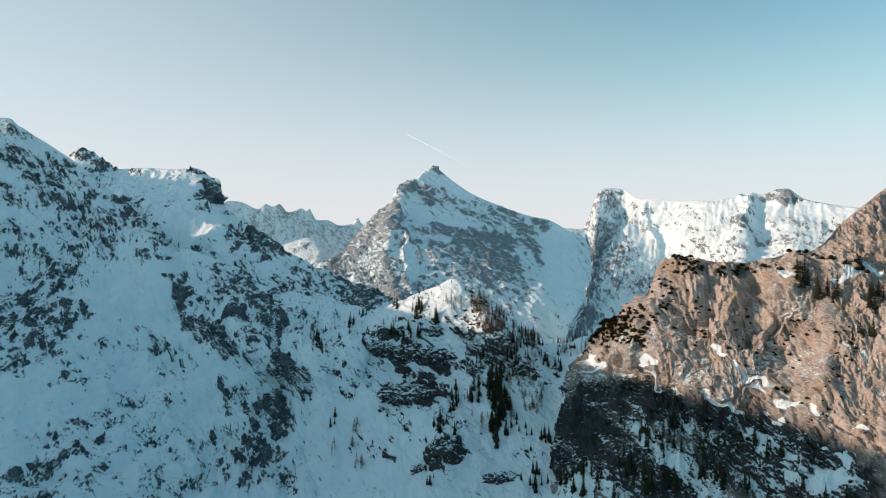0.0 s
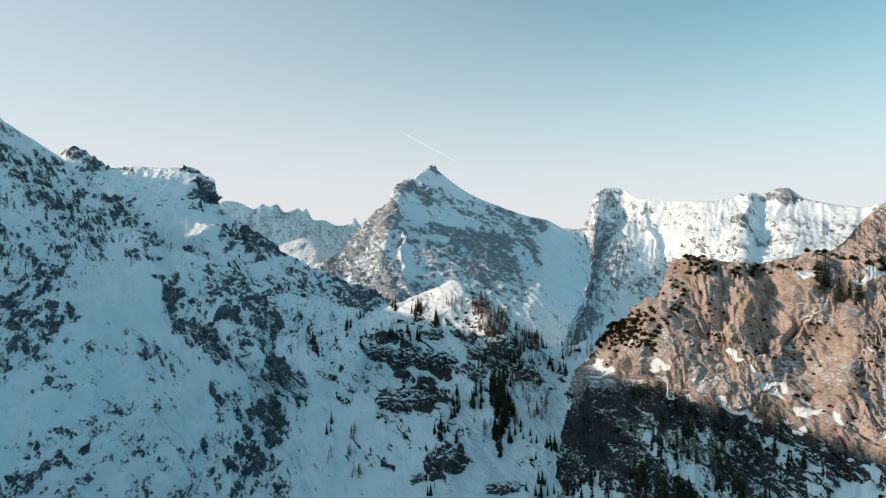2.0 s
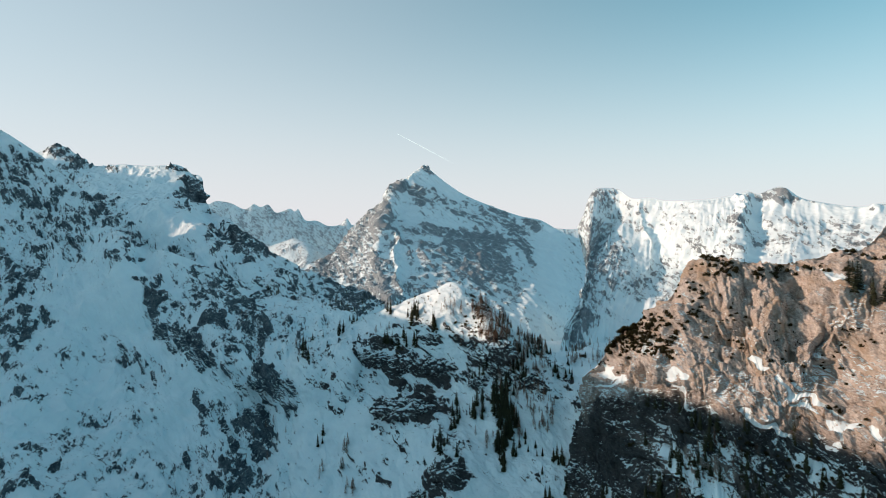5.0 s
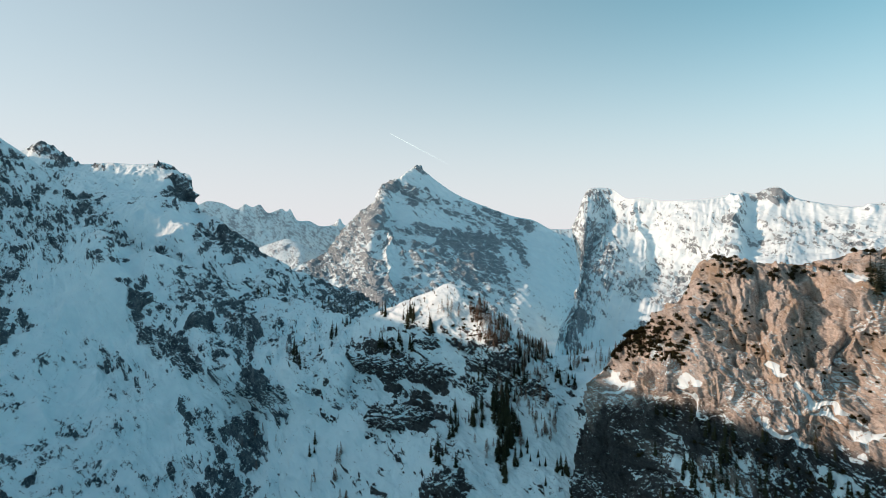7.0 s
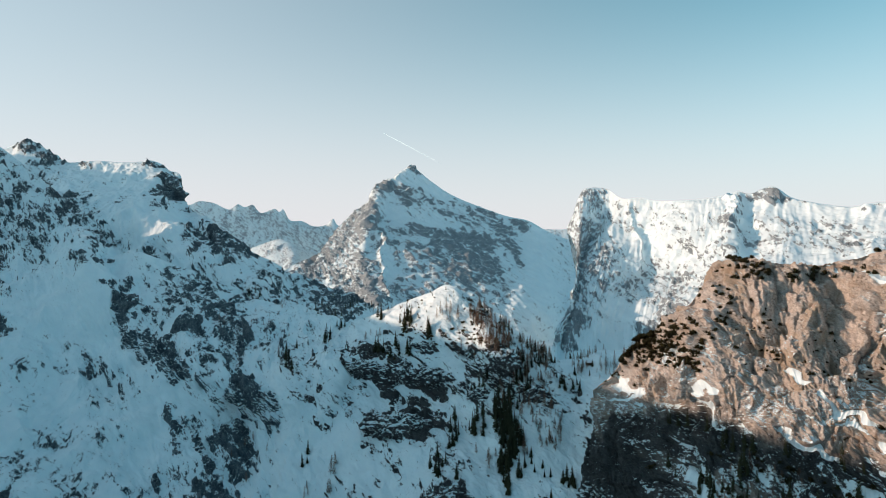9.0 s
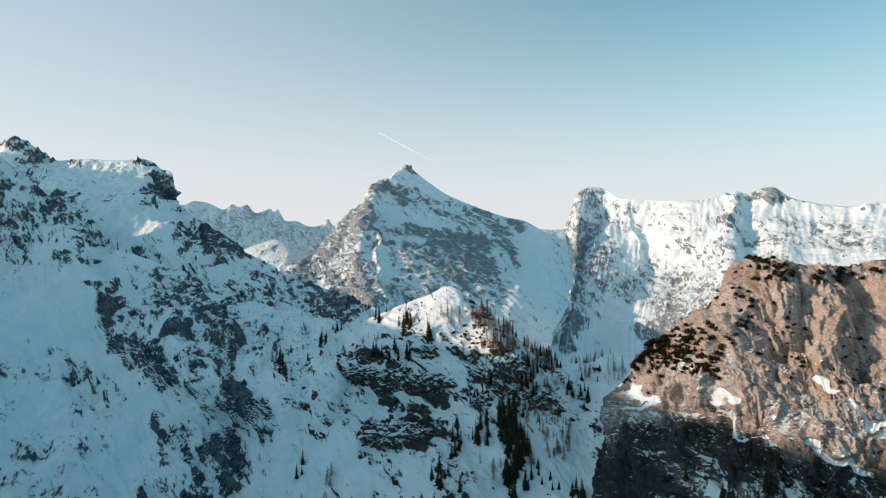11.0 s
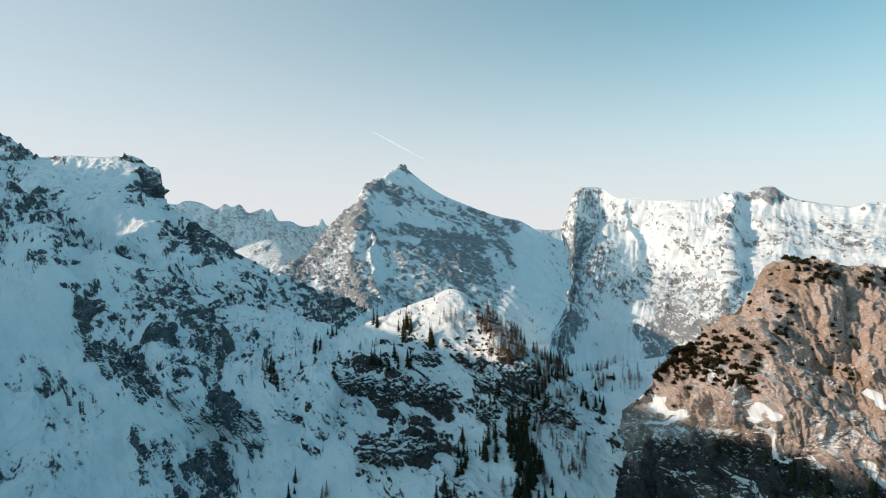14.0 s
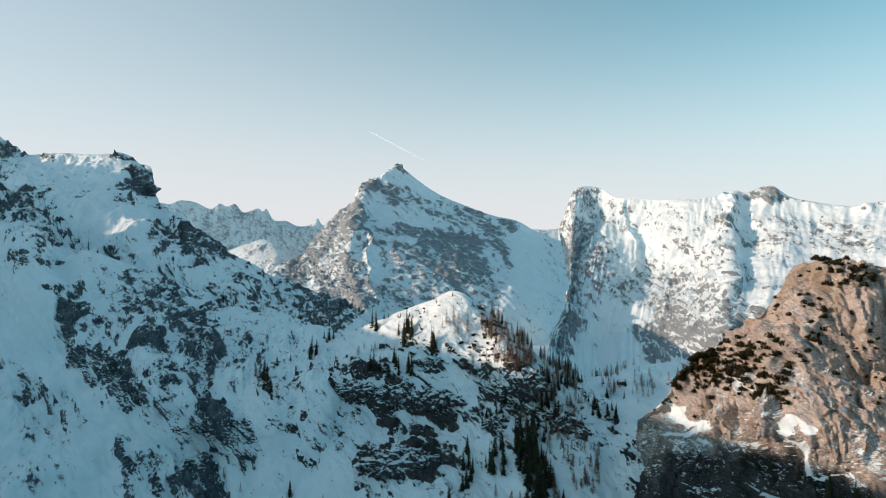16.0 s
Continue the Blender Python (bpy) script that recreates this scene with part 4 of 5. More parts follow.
crag_ribs = [(133, -4, 137, -30, 1.6, -2.6), (143, -7, 144, -24, 1.6, -2.6), (148, -29, 141, -43, 2.7, -4.5), (155, -4, 152, -27, 1.6, -3.2), (161, -23, 153, -36, 1.8, -3.2), (171, -12, 175, -31, 1.9, -3.2), (178, -30, 173, -47, 1.9, -3.2), (109, -31, 105, -43, 1.6, -2), (132, -38, 134, -60, 1.5, -2), (101, -57, 98, -68, 1.6, -2), (177, -37, 169, -58, 1.5, -2.6), (125, -13, 118, -50, 3.1, 2.6), (167, -21, 152, -47, 3.1, 3.9), (159, -7, 160, -22, 2.5, 2.6), (178, -12, 169, -42, 2.8, 3.2), (181, -27, 173, -55, 2.7, 3.2)]
crag_ribs_more = [(145, -13, 141, -29, 2.5, 2.6), (113, -31, 110, -52, 2.8, 2.6), (133, -33, 125, -48, 2.7, 2), (94, -56, 93, -70, 2.6, 2), (185, -36, 173, -58, 2.4, -3.2), (123, -25, 128, -33, 1.9, -2), (137, -46, 148, -58, 1.8, -2.6), (93, -43, 101, -43, 2.6, 1.3)]
# shade painted on the crag's lower cliff: line in x and z, width, strength
crag_shade = [(115, -84, 161, -93, 12.9, 1.5), (162, -98, 173, -96, 10.9, 1.5), (120, -115, 156, -106, 13.5, 1.4), (85, -86, 109, -84, 9.6, 1.5), (65, -102, 91, -111, 16.2, 1.6), (62, -123, 86, -119, 10.8, 1.5), (69, -138, 112, -121, 10.4, 1.3)]
# clefts in the crag: a line in x and z, width and depth
crag_grooves = [(170, -16, 160, -45, 5.4, 12), (100, -59, 99, -67, 2.0, 6), (150, -16, 140, -37, 2.5, 6), (128, -28, 132, -47, 2.5, 5), (175, -26, 171, -54, 3.6, 8), (120, -24, 123, -38, 2.1, 4)]

ob = mountain("snowy_mountain", [left_mountain_crest, left_mountain_upper, left_mountain_middle, left_mountain_lower, left_mountain_base, left_mountain_foot], 1.0, near_snow,
              left_mountain_rock + left_mountain_rock_more + left_mountain_rock_beside + left_mountain_rock_below + left_mountain_rock_above + left_mountain_rock_about + left_mountain_rock_across + left_mountain_rock_further, -0.87, 4.0, 6.0, -40, coarse=(0, 1, 2, 3, 4, 5), noise_gain=0.5, swell=5.0, slope=2.2, squash=0.26, grip=0.42, rib=2.2)
left_mountain = tagged(ob, "steep shaded mountainside of snow with scattered grey rock ribs", "mountain")
ob = mountain("snowy_ridge", [plateau_crest, plateau_upper, plateau_middle, plateau_foot], 1.8, near_snow, plateau_rock + plateau_rock_more + plateau_rock_beside, -0.90, 5.0, 8.0, -38, noise_gain=0.52, slope=2.2, grip=0.25, rib=2.6)
ridge = tagged(ob, "snowy mountain ridge with a dark dome and a square cliff", "mountain")
# added out of sight behind the dome as a shadow caster
ob = mountain("rear_ridge", [shade_ridge_crest, shade_ridge_foot], 14.0, far_snow, [], -0.3, 8.0, 60.0, 20, level=-400)
tagged(ob, "unseen snowy ridge added behind the dome to cast shade", "mountain")
ob = mountain("wooded_knoll", [knoll_crest, knoll_brow, knoll_band, knoll_ledge, knoll_apron, knoll_lower, knoll_base, knoll_foot], 0.8, knoll_snow,
              knoll_rock + knoll_rock_more + knoll_rock_beside + knoll_rock_below, -0.82, 3.4, 6.0, -50, noise_gain=0.46, slope=2.0, grip=0.5, rib=1.2)
knoll = tagged(ob, "snowy knoll with rock bands, sunlit top and snow saddle", "hill")
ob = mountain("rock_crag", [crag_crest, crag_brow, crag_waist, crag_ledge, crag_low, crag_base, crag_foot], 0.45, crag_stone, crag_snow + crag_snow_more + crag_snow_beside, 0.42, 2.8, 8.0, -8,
              coarse=(16,), noise_gain=0.3, crest_jag=0.35, swell=6.5, flute=1.8, flute_size=17.0, squash=0.3, dark=crag_shade, grooves=crag_grooves, spurs=crag_ribs + crag_ribs_more, ledge=2.0, ledge_size=11.0, ledge_lean=34.0, slope=1.15, cleft=2.2, chips=1.0)
crag = tagged(ob, "brown limestone crag with snow patches, sunlit above, shaded below", "cliff")
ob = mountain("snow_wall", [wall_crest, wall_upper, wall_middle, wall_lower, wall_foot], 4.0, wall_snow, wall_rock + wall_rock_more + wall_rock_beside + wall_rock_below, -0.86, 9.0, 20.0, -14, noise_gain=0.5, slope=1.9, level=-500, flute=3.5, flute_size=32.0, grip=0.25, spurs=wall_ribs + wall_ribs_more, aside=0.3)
tagged(ob, "sunlit fluted snow face with a rocky tower", "mountain")
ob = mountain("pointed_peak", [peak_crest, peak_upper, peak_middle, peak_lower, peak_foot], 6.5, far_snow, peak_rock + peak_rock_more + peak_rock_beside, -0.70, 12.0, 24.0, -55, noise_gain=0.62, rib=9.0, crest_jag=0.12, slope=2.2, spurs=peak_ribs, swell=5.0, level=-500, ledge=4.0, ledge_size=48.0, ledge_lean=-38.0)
peak = tagged(ob, "pointed rocky peak half covered with snow", "mountain")
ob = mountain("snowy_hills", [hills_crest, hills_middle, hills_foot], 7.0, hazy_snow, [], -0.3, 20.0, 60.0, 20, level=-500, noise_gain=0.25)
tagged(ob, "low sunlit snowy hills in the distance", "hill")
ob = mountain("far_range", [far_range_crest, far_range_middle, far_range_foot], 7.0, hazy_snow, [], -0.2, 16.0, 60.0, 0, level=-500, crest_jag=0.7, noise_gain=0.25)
tagged(ob, "jagged far mountain range of rock and snow", "mountain")

# unseen slope added behind the camera: blocks low skylight and bounces some back
ob = mountain("valley_side", [unseen_side_crest, unseen_side_middle, unseen_side_foot], 22.0, near_snow, [], -0.1, 10.0, 60.0, 0, level=-400)
tagged(ob, "unseen snowy slope with rock patches, added to temper the skylight", "mountain")

# valley floor out to the horizon
g = np.linspace(-4900, 4900, 141)
gx, gy = np.meshgrid(g, g)
floor = np.stack((gx, gy, np.full_like(gx, 0.0)), -1)
floor[..., 2] = -330 + 40 * fbm(floor, 700.0, 3)
ground = sheet("ground", floor, far_snow, np.full(floor.shape[:2], 0.1) + 0.3 * fbm(floor, 300.0, 3))
tagged(ground, "snow-covered valley floor", "ground", kind="structure")


# ---- things ----
def part(name, bm, mat, parent, label=""):
    me = bpy.data.meshes.new(name)
    bm.to_mesh(me)
    bm.free()
    me.materials.append(mat)
    ob = new(name, me)
    ob.parent = parent
    if label:
        ob["label"] = label
    return ob


def trunk_mesh(height, radius, rnd):
    bm = bmesh.new()
    rings = []
    for z, r in ((-0.6, 1.25), (0.4, 1.0), (0.45 * height, 0.7), (0.97 * height, 0.12)):
        ox, oy = rnd.uniform(-0.05, 0.05), rnd.uniform(-0.05, 0.05)
        rings.append([bm.verts.new((ox + radius * r * math.cos(k * math.tau / 6), oy + radius * r * math.sin(k * math.tau / 6), z)) for k in range(6)])
    for a, b in zip(rings, rings[1:]):
        for k in range(6):
            bm.faces.new((a[k], a[(k + 1) % 6], b[(k + 1) % 6], b[k]))
    bm.faces.new(rings[-1])
    return bm


def blade(bm, a, b, width, sag, rnd):
    """A flat spray of twigs from a to b, kinked in the middle."""
    a, b = Vector(a), Vector(b)
    way = b - a
    side = way.cross(Vector((0, 0, 1)))
    if side.length < 1e-4:
        side = Vector((1, 0, 0))
    side = side.normalized() * width
    mid = a + way * rnd.uniform(0.5, 0.7) + Vector((0, 0, sag))
    v = [bm.verts.new(c) for c in (a, mid + side + Vector((0, 0, -0.5 * width)), b, mid - side + Vector((0, 0, -0.5 * width)), mid)]
    for i, j in ((0, 1), (1, 2), (2, 3), (3, 0)):
        bm.faces.new((v[i], v[j], v[4]))


def spruce(seed, height=10.0, girth=0.16):
    rnd = random.Random(seed)
    root = new("spruce_tree")
    part("trunk", trunk_mesh(height, 0.016 * height, rnd), bark, root)
    bm = bmesh.new()
    z = 0.08 * height
    while z < 0.98 * height:
        k = 1 - z / height
        r = girth * height * (k ** 0.75) * rnd.uniform(0.75, 1.15) + 0.12
        count = 5 + int(5 * k) + rnd.randint(0, 2)
        start = rnd.uniform(0, 6)
        for c in range(count):
            a = start + c * math.tau / count + rnd.uniform(-0.25, 0.25)
            rr = r * rnd.uniform(0.6, 1.15)
            blade(bm, (0, 0, z), (rr * math.cos(a), rr * math.sin(a), z - rr * rnd.uniform(0.25, 0.6)), rr * 0.32, rr * 0.06, rnd)
        z += height * (0.035 + 0.03 * k)
    for c in range(3):
        blade(bm, (0, 0, height * 0.9), (rnd.uniform(-.1, .1), rnd.uniform(-.1, .1), height * 1.02), 0.12, 0, rnd)
    part("crown", bm, needles, root)
    return tagged(root, "dark green spruce standing on a snowy slope", "tree")


def larch(seed, height=10.0):
    rnd = random.Random(seed)
    root = new("larch_tree")
    part("trunk", trunk_mesh(height, 0.008 * height, rnd), bark, root)
    bm = bmesh.new()
    for c in range(150):
        z = height * rnd.uniform(0.12, 0.97)
        r = 0.2 * height * (1 - z / height) ** 0.8 * rnd.uniform(0.6, 1.2) + 0.2
        a = rnd.uniform(0, math.tau)
        blade(bm, (0, 0, z), (r * math.cos(a), r * math.sin(a), z + r * rnd.uniform(-0.25, 0.35)), rnd.uniform(0.08, 0.2), 0.05, rnd)
    part("crown", bm, twigs, root)
    return tagged(root, "leafless brown larch standing in snow", "tree")


def scattered(name, groups, seed):
    rnd = random.Random(seed)
    for x, z, rx, rz, count, h in groups:
        for c in range(count):
            a, r = rnd.uniform(0, math.tau), math.sqrt(rnd.random())
            p = nearest(name, x + rx * r * math.cos(a), z + rz * r * math.sin(a))
            yield Vector(p), h * rnd.uniform(0.55, 1.15), rnd


knoll_spruce = [(-39, -48, 6.6, 4.7, 9, 13), (-58, -45, 2.5, 2.0, 3, 11), (-22, -51, 2.8, 5.5, 4, 11), (-45, -63, 12.8, 5.5, 14, 11), (-95, -65, 3.9, 4.3, 5, 13), (-114, -69, 6.5, 4.6, 7, 10), (-151, -56, 22.0, 2.2, 14, 7), (-91, -52, 7.2, 1.5, 4, 7), (25, -99, 6.5, 16.3, 44, 13), (9, -100, 5.8, 6.6, 8, 12), (-5, -109, 3.2, 10.5, 8, 10), (-15, -114, 5.5, 4.7, 6, 9), (13, -81, 7.7, 9.4, 10, 10), (28, -66, 9.3, 5.9, 10, 9)]
knoll_spruce_more = [(-40, -34, 26.0, 6.0, 16, 3), (-12, -24, 9.0, 4.0, 6, 3), (54, -123, 5.3, 5.3, 6, 9), (63, -78, 4.2, 8.5, 8, 8), (36, -78, 10.9, 12.6, 14, 10), (44, -142, 10.8, 5.1, 10, 9), (64, -137, 9.2, 6.4, 12, 10), (24, -121, 5.4, 7.0, 18, 12)]
knoll_spruce_low = [(31, -108, 4.0, 14.0, 16, 11), (42, -118, 6.0, 14.0, 8, 6), (72, -79, 4.3, 4.3, 5, 7), (51, -63, 16.8, 6.5, 26, 8), (28, -50, 10.9, 6.3, 14, 8), (15, -35, 7.5, 4.7, 6, 7), (89, -74, 11.5, 3.8, 8, 7), (-23, -143, 5.9, 5.1, 4, 7), (-95, -122, 2.1, 4.2, 3, 8)]
crag_spruce = [(98, -120, 9.9, 6.8, 18, 11), (99, -101, 5.2, 5.8, 6, 9), (116, -93, 5.0, 12.6, 10, 9), (125, -82, 12.8, 2.6, 8, 9), (109, -81, 10.0, 3.3, 6, 8), (152, -85, 4.2, 3.0, 4, 9), (154, -97, 7.4, 4.0, 8, 9), (134, -115, 11.5, 4.0, 14, 9), (109, -103, 9.3, 6.2, 12, 9), (132, -102, 9.0, 4.8, 10, 8), (157, -103, 10.6, 3.7, 6, 8), (81, -133, 8.8, 7.4, 12, 10), (110, -121, 5.4, 3.6, 6, 10)]
crag_spruce_more = [(186, -14, 1.6, 5.1, 4, 15), (191, -18, 2.2, 4.4, 5, 13), (196, -21, 2.4, 3.1, 4, 11), (209, -25, 3.0, 3.0, 4, 12), (198, -40, 2.9, 2.3, 3, 11), (215, -22, 2.4, 2.4, 3, 11), (204, -41, 2.9, 2.9, 3, 10)]
plateau_spruce = [(-120, -46, 28.0, 6.1, 22, 8), (-171, -31, 19.9, 5.3, 8, 7), (-95, -51, 13.9, 3.1, 12, 8), (-186, -39, 17.5, 8.2, 6, 8)]
knoll_larch = [(-8, -40, 8.4, 5.6, 10, 9), (12, -41, 9.1, 7.3, 20, 9), (25, -50, 10.7, 8.0, 28, 9), (44, -61, 11.7, 6.3, 24, 9), (35, -106, 3.2, 6.4, 6, 9), (-76, -130, 2.8, 10.5, 8, 9), (-71, -147, 3.1, 6.2, 6, 8), (-92, -134, 2.0, 8.1, 4, 7), (57, -71, 4.3, 6.9, 6, 8), (83, -75, 4.9, 2.0, 8, 7), (105, -72, 11.6, 3.9, 14, 7), (5, -61, 13.4, 6.2, 12, 8)]
knoll_larch_more = [(-129, -65, 19.9, 6.9, 10, 7), (-61, -57, 7.6, 2.8, 5, 8), (53, -77, 5.0, 8.4, 6, 8), (58, -95, 3.3, 5.7, 5, 7), (13, -111, 8.0, 8.0, 6, 8)]
left_mountain_larch = [(-151, -46, 26.7, 7.5, 14, 7), (-134, -120, 12.9, 21.6, 8, 6), (-116, -83, 13.3, 17.7, 8, 6)]
crag_larch = [(149, -75, 18.7, 4.4, 8, 6), (137, -59, 19.2, 9.6, 8, 5), (97, -116, 12.5, 9.4, 14, 7), (127, -93, 15.5, 6.2, 14, 7), (92, -52, 5.4, 3.1, 5, 6)]
crag_bush = [(102, -47, 9.5, 8.5, 120, 2.4), (106, -42, 7.0, 7.0, 60, 3.0), (122, -24, 5.0, 8.0, 30, 2.4), (136, -6, 9.0, 5.0, 40, 2.4), (137, -2, 7.8, 2.9, 16, 3), (100, -46, 9.2, 7.7, 130, 3.2), (110, -37, 6.1, 5.4, 24, 3), (92, -55, 6.1, 5.3, 24, 3), (120, -89, 12.6, 4.4, 14, 2.5), (144, -94, 18.1, 6.0, 16, 2.5)]
crag_bush_rim = [(99, -103, 12.8, 9.6, 12, 2.5), (160, -94, 16.7, 5.6, 12, 2.5), (113, -34, 5.2, 4.4, 14, 3), (125, -16, 4.4, 5.9, 8, 2.5), (153, -7, 2.1, 4.9, 8, 3), (167, -8, 7.5, 3.4, 10, 3), (184, -5, 6.7, 2.7, 10, 3), (198, 3, 6.8, 2.0, 10, 3), (207, 0, 13.3, 3.3, 14, 3), (213, -5, 6.3, 4.4, 8, 3), (86, -68, 7.4, 11.1, 10, 2)]
crag_bush_more = [(126, -35, 20.4, 17.0, 26, 2), (152, -46, 19.2, 16.0, 20, 2), (183, -44, 15.4, 18.4, 24, 2), (188, -52, 11.5, 17.3, 16, 2), (170, -78, 17.2, 8.6, 14, 2), (168, -70, 3.0, 1.8, 4, 3)]
knoll_bush = [(-28, -32, 19.5, 4.9, 12, 1.5), (14, -32, 6.6, 3.8, 6, 2), (-13, -53, 27.4, 6.4, 26, 2), (14, -47, 13.4, 10.7, 40, 2), (-54, -66, 27.2, 4.5, 10, 2)]
knoll_thicket = [(23, -52, 13.0, 7.8, 70, 8), (50, -65, 16.2, 6.3, 80, 8), (89, -74, 19.1, 3.8, 40, 7), (37, -81, 16.7, 12.5, 60, 8), (15, -41, 9.1, 6.4, 30, 7), (49, -99, 8.1, 12.1, 30, 8)]
plateau_outcrops = [(-378, 99, 10.1, 15.1)]
knoll_outcrops = [(-39, -101, 16.0, 6.3), (-11, -127, 8.2, 6.4), (26, -64, 8.5, 6.8), (9, -61, 5.7, 5.3), (-22, -60, 6.8, 3.2), (-28, -141, 5.2, 3.3), (-87, -86, 6.1, 7.0), (-66, -73, 11.7, 4.5), (-41, -78, 12.6, 8.1), (-19, -79, 11.6, 6.3), (27, -142, 10.9, 4.4), (44, -85, 6.6, 5.8), (14, -85, 8.5, 4.2)]
crag_outcrops = [(103, -59, 4.3, 7.9)]
peak_outcrops = [(-168, 523, 23.4, 16.7), (-205, 361, 45.1, 45.1)]

# bare knobs and cliffs on the slopes
for owner, key, mat, rows in ((ridge, "snowy_ridge", near_snow, plateau_outcrops),
                              (peak, "pointed_peak", far_snow, peak_outcrops), (knoll, "wooded_knoll", knoll_snow, knoll_outcrops), (crag, "rock_crag", crag_stone, crag_outcrops)):
    for k, (x, z, w, h) in enumerate(rows):
        outcrop(owner, key, mat, x, z, w, h, k, 0.55 if owner is ridge else 1.0)

SPRUCES = [spruce(s, 10.0, g) for s, g in ((1, 0.18), (2, 0.2), (3, 0.16), (4, 0.22), (5, 0.18))]
LARCHES = [larch(s) for s in (11, 12, 13)]


def plant(kinds, name, groups, seed, group):
    for place, h, rnd in scattered(name, groups, seed):
        ob = rnd.choice(kinds)
        wide = rnd.uniform(0.85, 1.2)
        m = Matrix.Translation(place - Vector((0, 0, 0.25))) @ pose(0, 0, 0, rnd.uniform(-3, 3), rnd.uniform(-3, 3), rnd.uniform(0, 360)) @ Matrix.Diagonal((h / 10 * wide, h / 10 * wide, h / 10, 1))
        made = copy_thing(ob, m)
        made["group"] = group


plant(SPRUCES, "wooded_knoll", knoll_spruce + knoll_spruce_more + knoll_spruce_low, 21, "spruces on the knoll")
plant(SPRUCES, "rock_crag", crag_spruce_more, 22, "spruces on the crag")
plant(LARCHES, "wooded_knoll", knoll_larch + knoll_larch_more, 23, "larches on the knoll")
plant(LARCHES, "snowy_mountain", left_mountain_larch, 24, "larches on the mountainside")
plant(LARCHES, "rock_crag", crag_larch, 25, "larches on the crag")


def merged(name, sources, name_surface, groups, seed, label, category):
    """Many small plants in one mesh."""
    verts, faces, off = [], [], 0
    for place, h, rnd in scattered(name_surface, groups, seed):
        src, a = rnd.choice(sources), rnd.uniform(0, math.tau)
        v = src[0] * (h * rnd.uniform(0.8, 1.3), h, h)
        c, s = math.cos(a), math.sin(a)
        verts.append(np.stack((v[:, 0] * c - v[:, 1] * s, v[:, 0] * s + v[:, 1] * c, v[:, 2]), -1) + np.array(place))
        faces.append(src[1] + off)
        off += len(v)
    me = bpy.data.meshes.new(name)
    co, tri = np.concatenate(verts), np.concatenate(faces)
    me.vertices.add(len(co))
    me.vertices.foreach_set("co", co.reshape(-1).astype(np.float32))
    me.loops.add(tri.size)
    me.loops.foreach_set("vertex_index", tri.reshape(-1).astype(np.int32))
    me.polygons.add(len(tri))
    me.polygons.foreach_set("loop_start", (np.arange(len(tri)) * 3).astype(np.int32))
    me.update(calc_edges=True)
    ob = new(name, me)
    tagged(ob, label, category, kind="stuff")
    return ob


def arrays(bm):
    bm.verts.index_update()
    v = np.array([x.co[:] for x in bm.verts])
    f = np.array([[x.index for x in q.verts] for q in bm.faces])
    bm.free()
    return v, f


def bush_source(seed):
    rnd = random.Random(seed)
    bm = bmesh.new()
    for c in range(60):
        a, e = rnd.uniform(0, math.tau), rnd.uniform(0.1, 1.4)
        r = rnd.uniform(0.35, 0.85)
        tip = (r * 1.2 * math.cos(a) * math.cos(e), r * 1.2 * math.sin(a) * math.cos(e), r * math.sin(e))
        foot = (tip[0] * 0.4, tip[1] * 0.4, tip[2] * 0.25 - 0.1)
        blade(bm, foot, tip, 0.14, 0.05, rnd)
    return arrays(bm)


def small_spruce_source(seed):
    ob = spruce(seed, 10.0, 0.17)
    crown = [c for c in ob.children if c.name.startswith("crown")][0]
    bm = bmesh.new()
    bm.from_mesh(crown.data)
    for o in (*ob.children, ob):
        bpy.data.objects.remove(o)
    v, f = arrays(bm)
    return v * 0.1, f


def larch_source(ob):
    bm = bmesh.new()
    for c in ob.children:
        bm.from_mesh(c.data)
    bmesh.ops.triangulate(bm, faces=bm.faces[:])
    v, f = arrays(bm)
    return v * 0.1, f


ob = merged("larch_thicket", [larch_source(o) for o in LARCHES], "wooded_knoll", knoll_thicket, 45, "bare brown larch thicket on the knoll's flank", "tree")
ob.data.materials.append(twigs)
BUSHES = [bush_source(s) for s in (31, 32, 33)]
ob = merged("dwarf_pine_scrub", BUSHES, "rock_crag", crag_bush + crag_bush_rim + crag_bush_more, 41, "dark olive dwarf pine scrub on the crag", "shrub")
ob.data.materials.append(pine)
ob = merged("knoll_scrub", BUSHES, "wooded_knoll", knoll_bush, 42, "dark dwarf pine scrub on the snowy knoll", "shrub")
ob.data.materials.append(pine)
SMALL = [small_spruce_source(s) for s in (51, 52, 53)]
ob = merged("cliff_spruces", SMALL, "rock_crag", crag_spruce, 44, "dark spruces in rows along the crag's shaded ledges", "tree")
ob.data.materials.append(needles)
ob = merged("far_spruces", SMALL, "snowy_ridge", plateau_spruce, 43, "small dark spruces along the snowy ridge", "tree")
ob.data.materials.append(needles)
for ob in SPRUCES + LARCHES:
    for o in (*ob.children, ob):
        bpy.data.objects.remove(o)


def box(bm, x0, y0, z0, x1, y1, z1):
    v = [bm.verts.new((x, y, z)) for x in (x0, x1) for y in (y0, y1) for z in (z0, z1)]
    for f in ((0, 1, 3, 2), (4, 6, 7, 5), (0, 4, 5, 1), (2, 3, 7, 6), (0, 2, 6, 4), (1, 5, 7, 3)):
        bm.faces.new([v[i] for i in f])


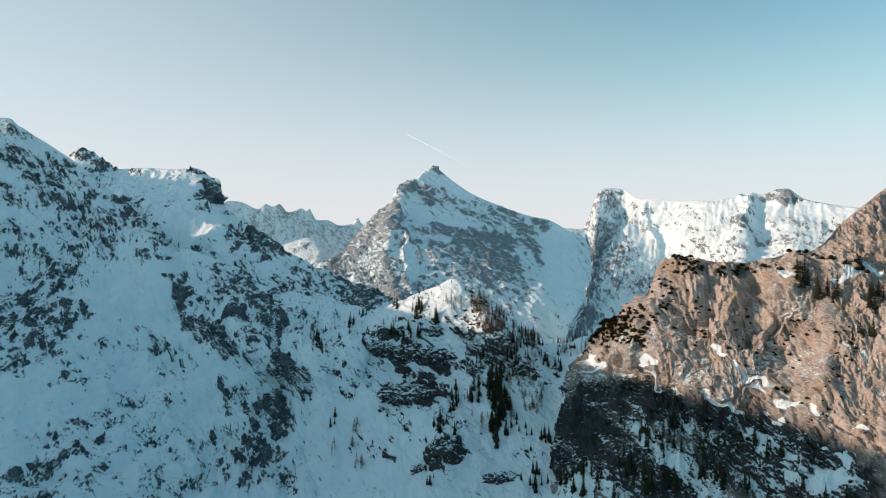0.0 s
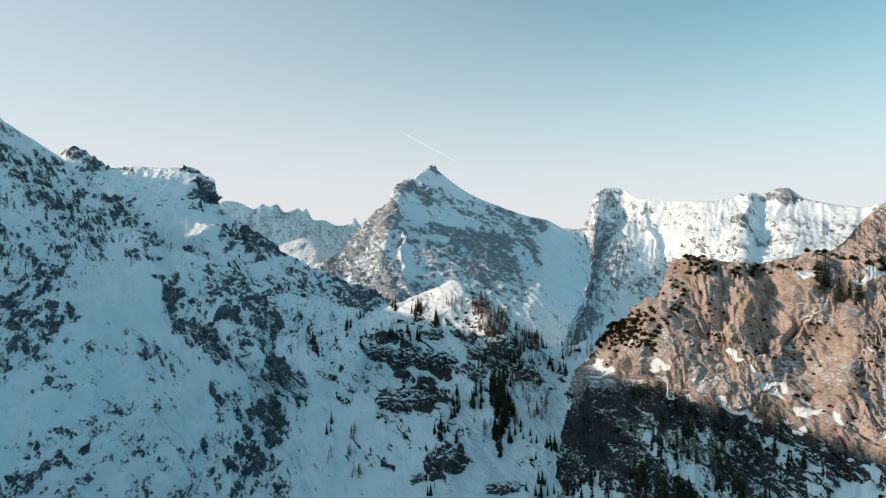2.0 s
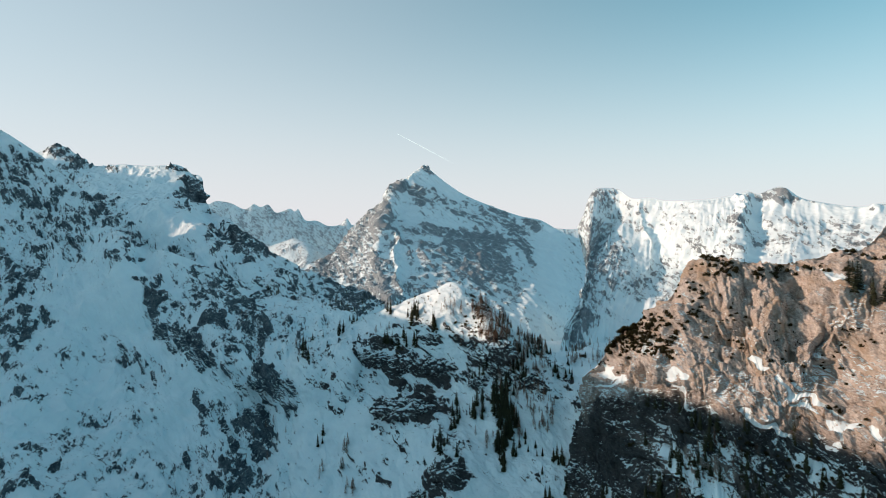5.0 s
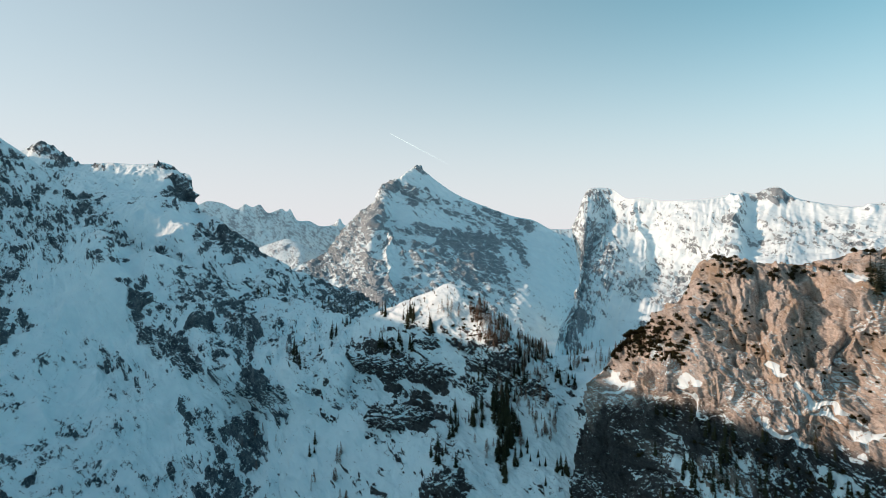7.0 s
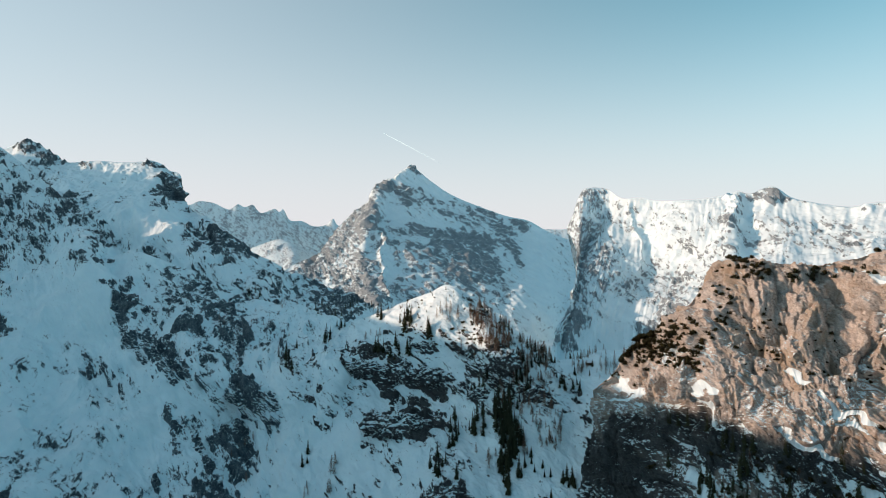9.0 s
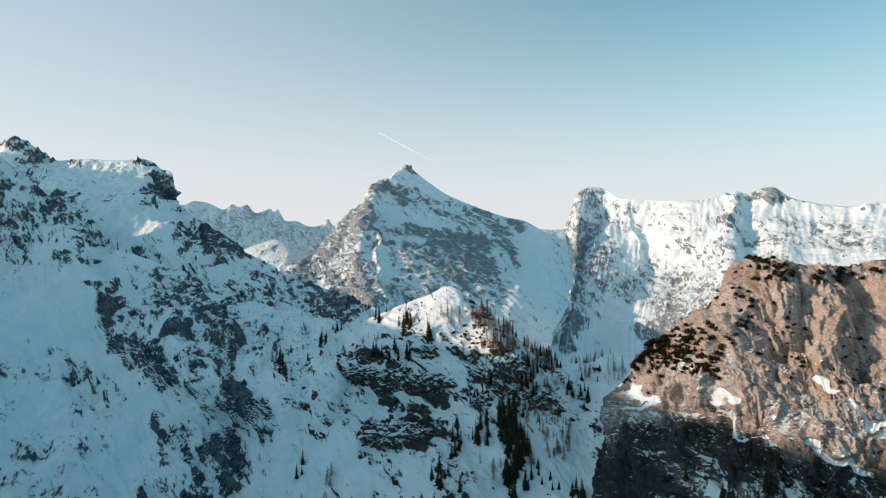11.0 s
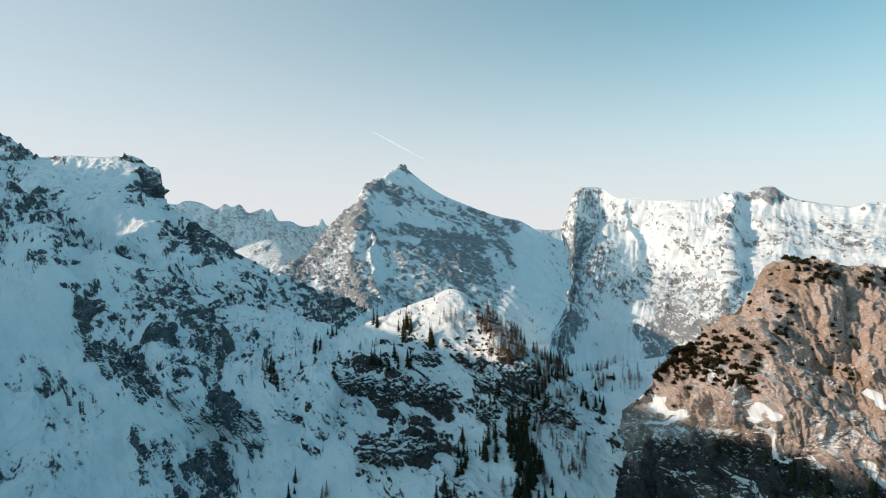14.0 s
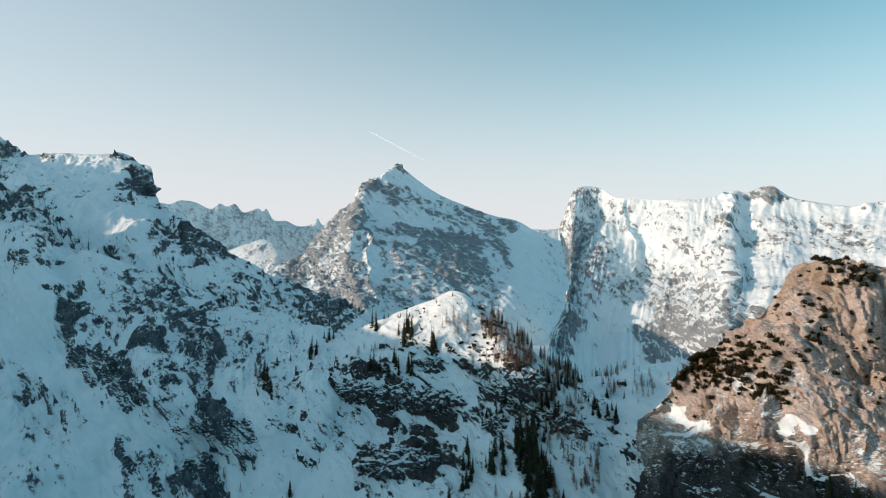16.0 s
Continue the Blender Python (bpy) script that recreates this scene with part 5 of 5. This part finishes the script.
def hut():
    root = new("mountain_hut")
    bm = bmesh.new()
    box(bm, -3.6, -2.2, -1.5, 3.6, 2.2, 2.0)
    for x in (-3.6, 3.6):
        v = [bm.verts.new(c) for c in ((x, -2.2, 2.0), (x, 2.2, 2.0), (x, 0, 3.3))]
        bm.faces.new(v)
    part("wall", bm, plank, root)
    bm = bmesh.new()
    for s in (-1, 1):
        top = [(-4.1, 0, 3.75), (4.1, 0, 3.75), (4.1, s * 2.8, 2.15), (-4.1, s * 2.8, 2.15)]
        v = [bm.verts.new(c) for c in top] + [bm.verts.new((x, y, z - 0.45)) for x, y, z in top]
        for f in ((0, 1, 2, 3), (7, 6, 5, 4), (0, 4, 5, 1), (1, 5, 6, 2), (2, 6, 7, 3), (3, 7, 4, 0)):
            bm.faces.new([v[i] for i in f])
    part("roof", bm, roof_snow, root, "snow-covered gable roof")
    bm = bmesh.new()
    box(bm, -0.5, -2.26, -0.6, 0.5, -2.203, 1.4)
    part("door", bm, bark, root)
    return tagged(root, "small dark wooden hut on the snow saddle", "hut")


cabin = hut()
hx, hy, hz = (90, 543, -74)
cabin.location = Vector(nearest("wooded_knoll", hx, hz)) + Vector((0, 0, 0.9))
cabin.rotation_euler = (0, 0, radians(8))
cabin.scale = (0.6, 0.6, 0.6)

# vapour trail, high and far off
m, nodes, links, bsdf = material("vapour_trail")
co = nodes.new("ShaderNodeTexCoord").outputs["Generated"]
sep = nodes.new("ShaderNodeSeparateXYZ")
links.new(co, sep.inputs[0])
fade = ramp(nodes, [(0.0, (0.34, 0.34, 0.34)), (0.5, (0.17, 0.17, 0.17)), (1.0, (0.0, 0.0, 0.0))])
links.new(sep.outputs[0], fade.inputs[0])
bsdf.inputs["Base Color"].default_value = (0.95, 0.95, 0.95, 1)
bsdf.inputs["Roughness"].default_value = 1.0
# the trail glows a little in place of the sunlight it would scatter
bsdf.inputs["Emission Color"].default_value = (1.0, 0.95, 0.95, 1)
bsdf.inputs["Emission Strength"].default_value = 0.3
links.new(fade.outputs[0], bsdf.inputs["Alpha"])
a, b = Vector((-366, 4500, 813)), Vector((23, 4500, 607))
way = (b - a).normalized()
thin = Vector((-0.75, -0.6, 0.28))
thin = (thin - way * thin.dot(way)).normalized()
broad = way.cross(thin)
bm = bmesh.new()
rings = []
for k in range(13):
    f = k / 12
    c, r = a.lerp(b, f), 1.2 + 3.5 * f
    rings.append([bm.verts.new(c + broad * math.cos(q * math.tau / 8) * r + thin * math.sin(q * math.tau / 8) * r * 0.15) for q in range(8)])
for r0, r1 in zip(rings, rings[1:]):
    for q in range(8):
        bm.faces.new((r0[q], r0[(q + 1) % 8], r1[(q + 1) % 8], r1[q]))
trail = part("vapour_trail", bm, m, None)
tagged(trail, "thin white vapour trail in the clear sky", "vapour trail")
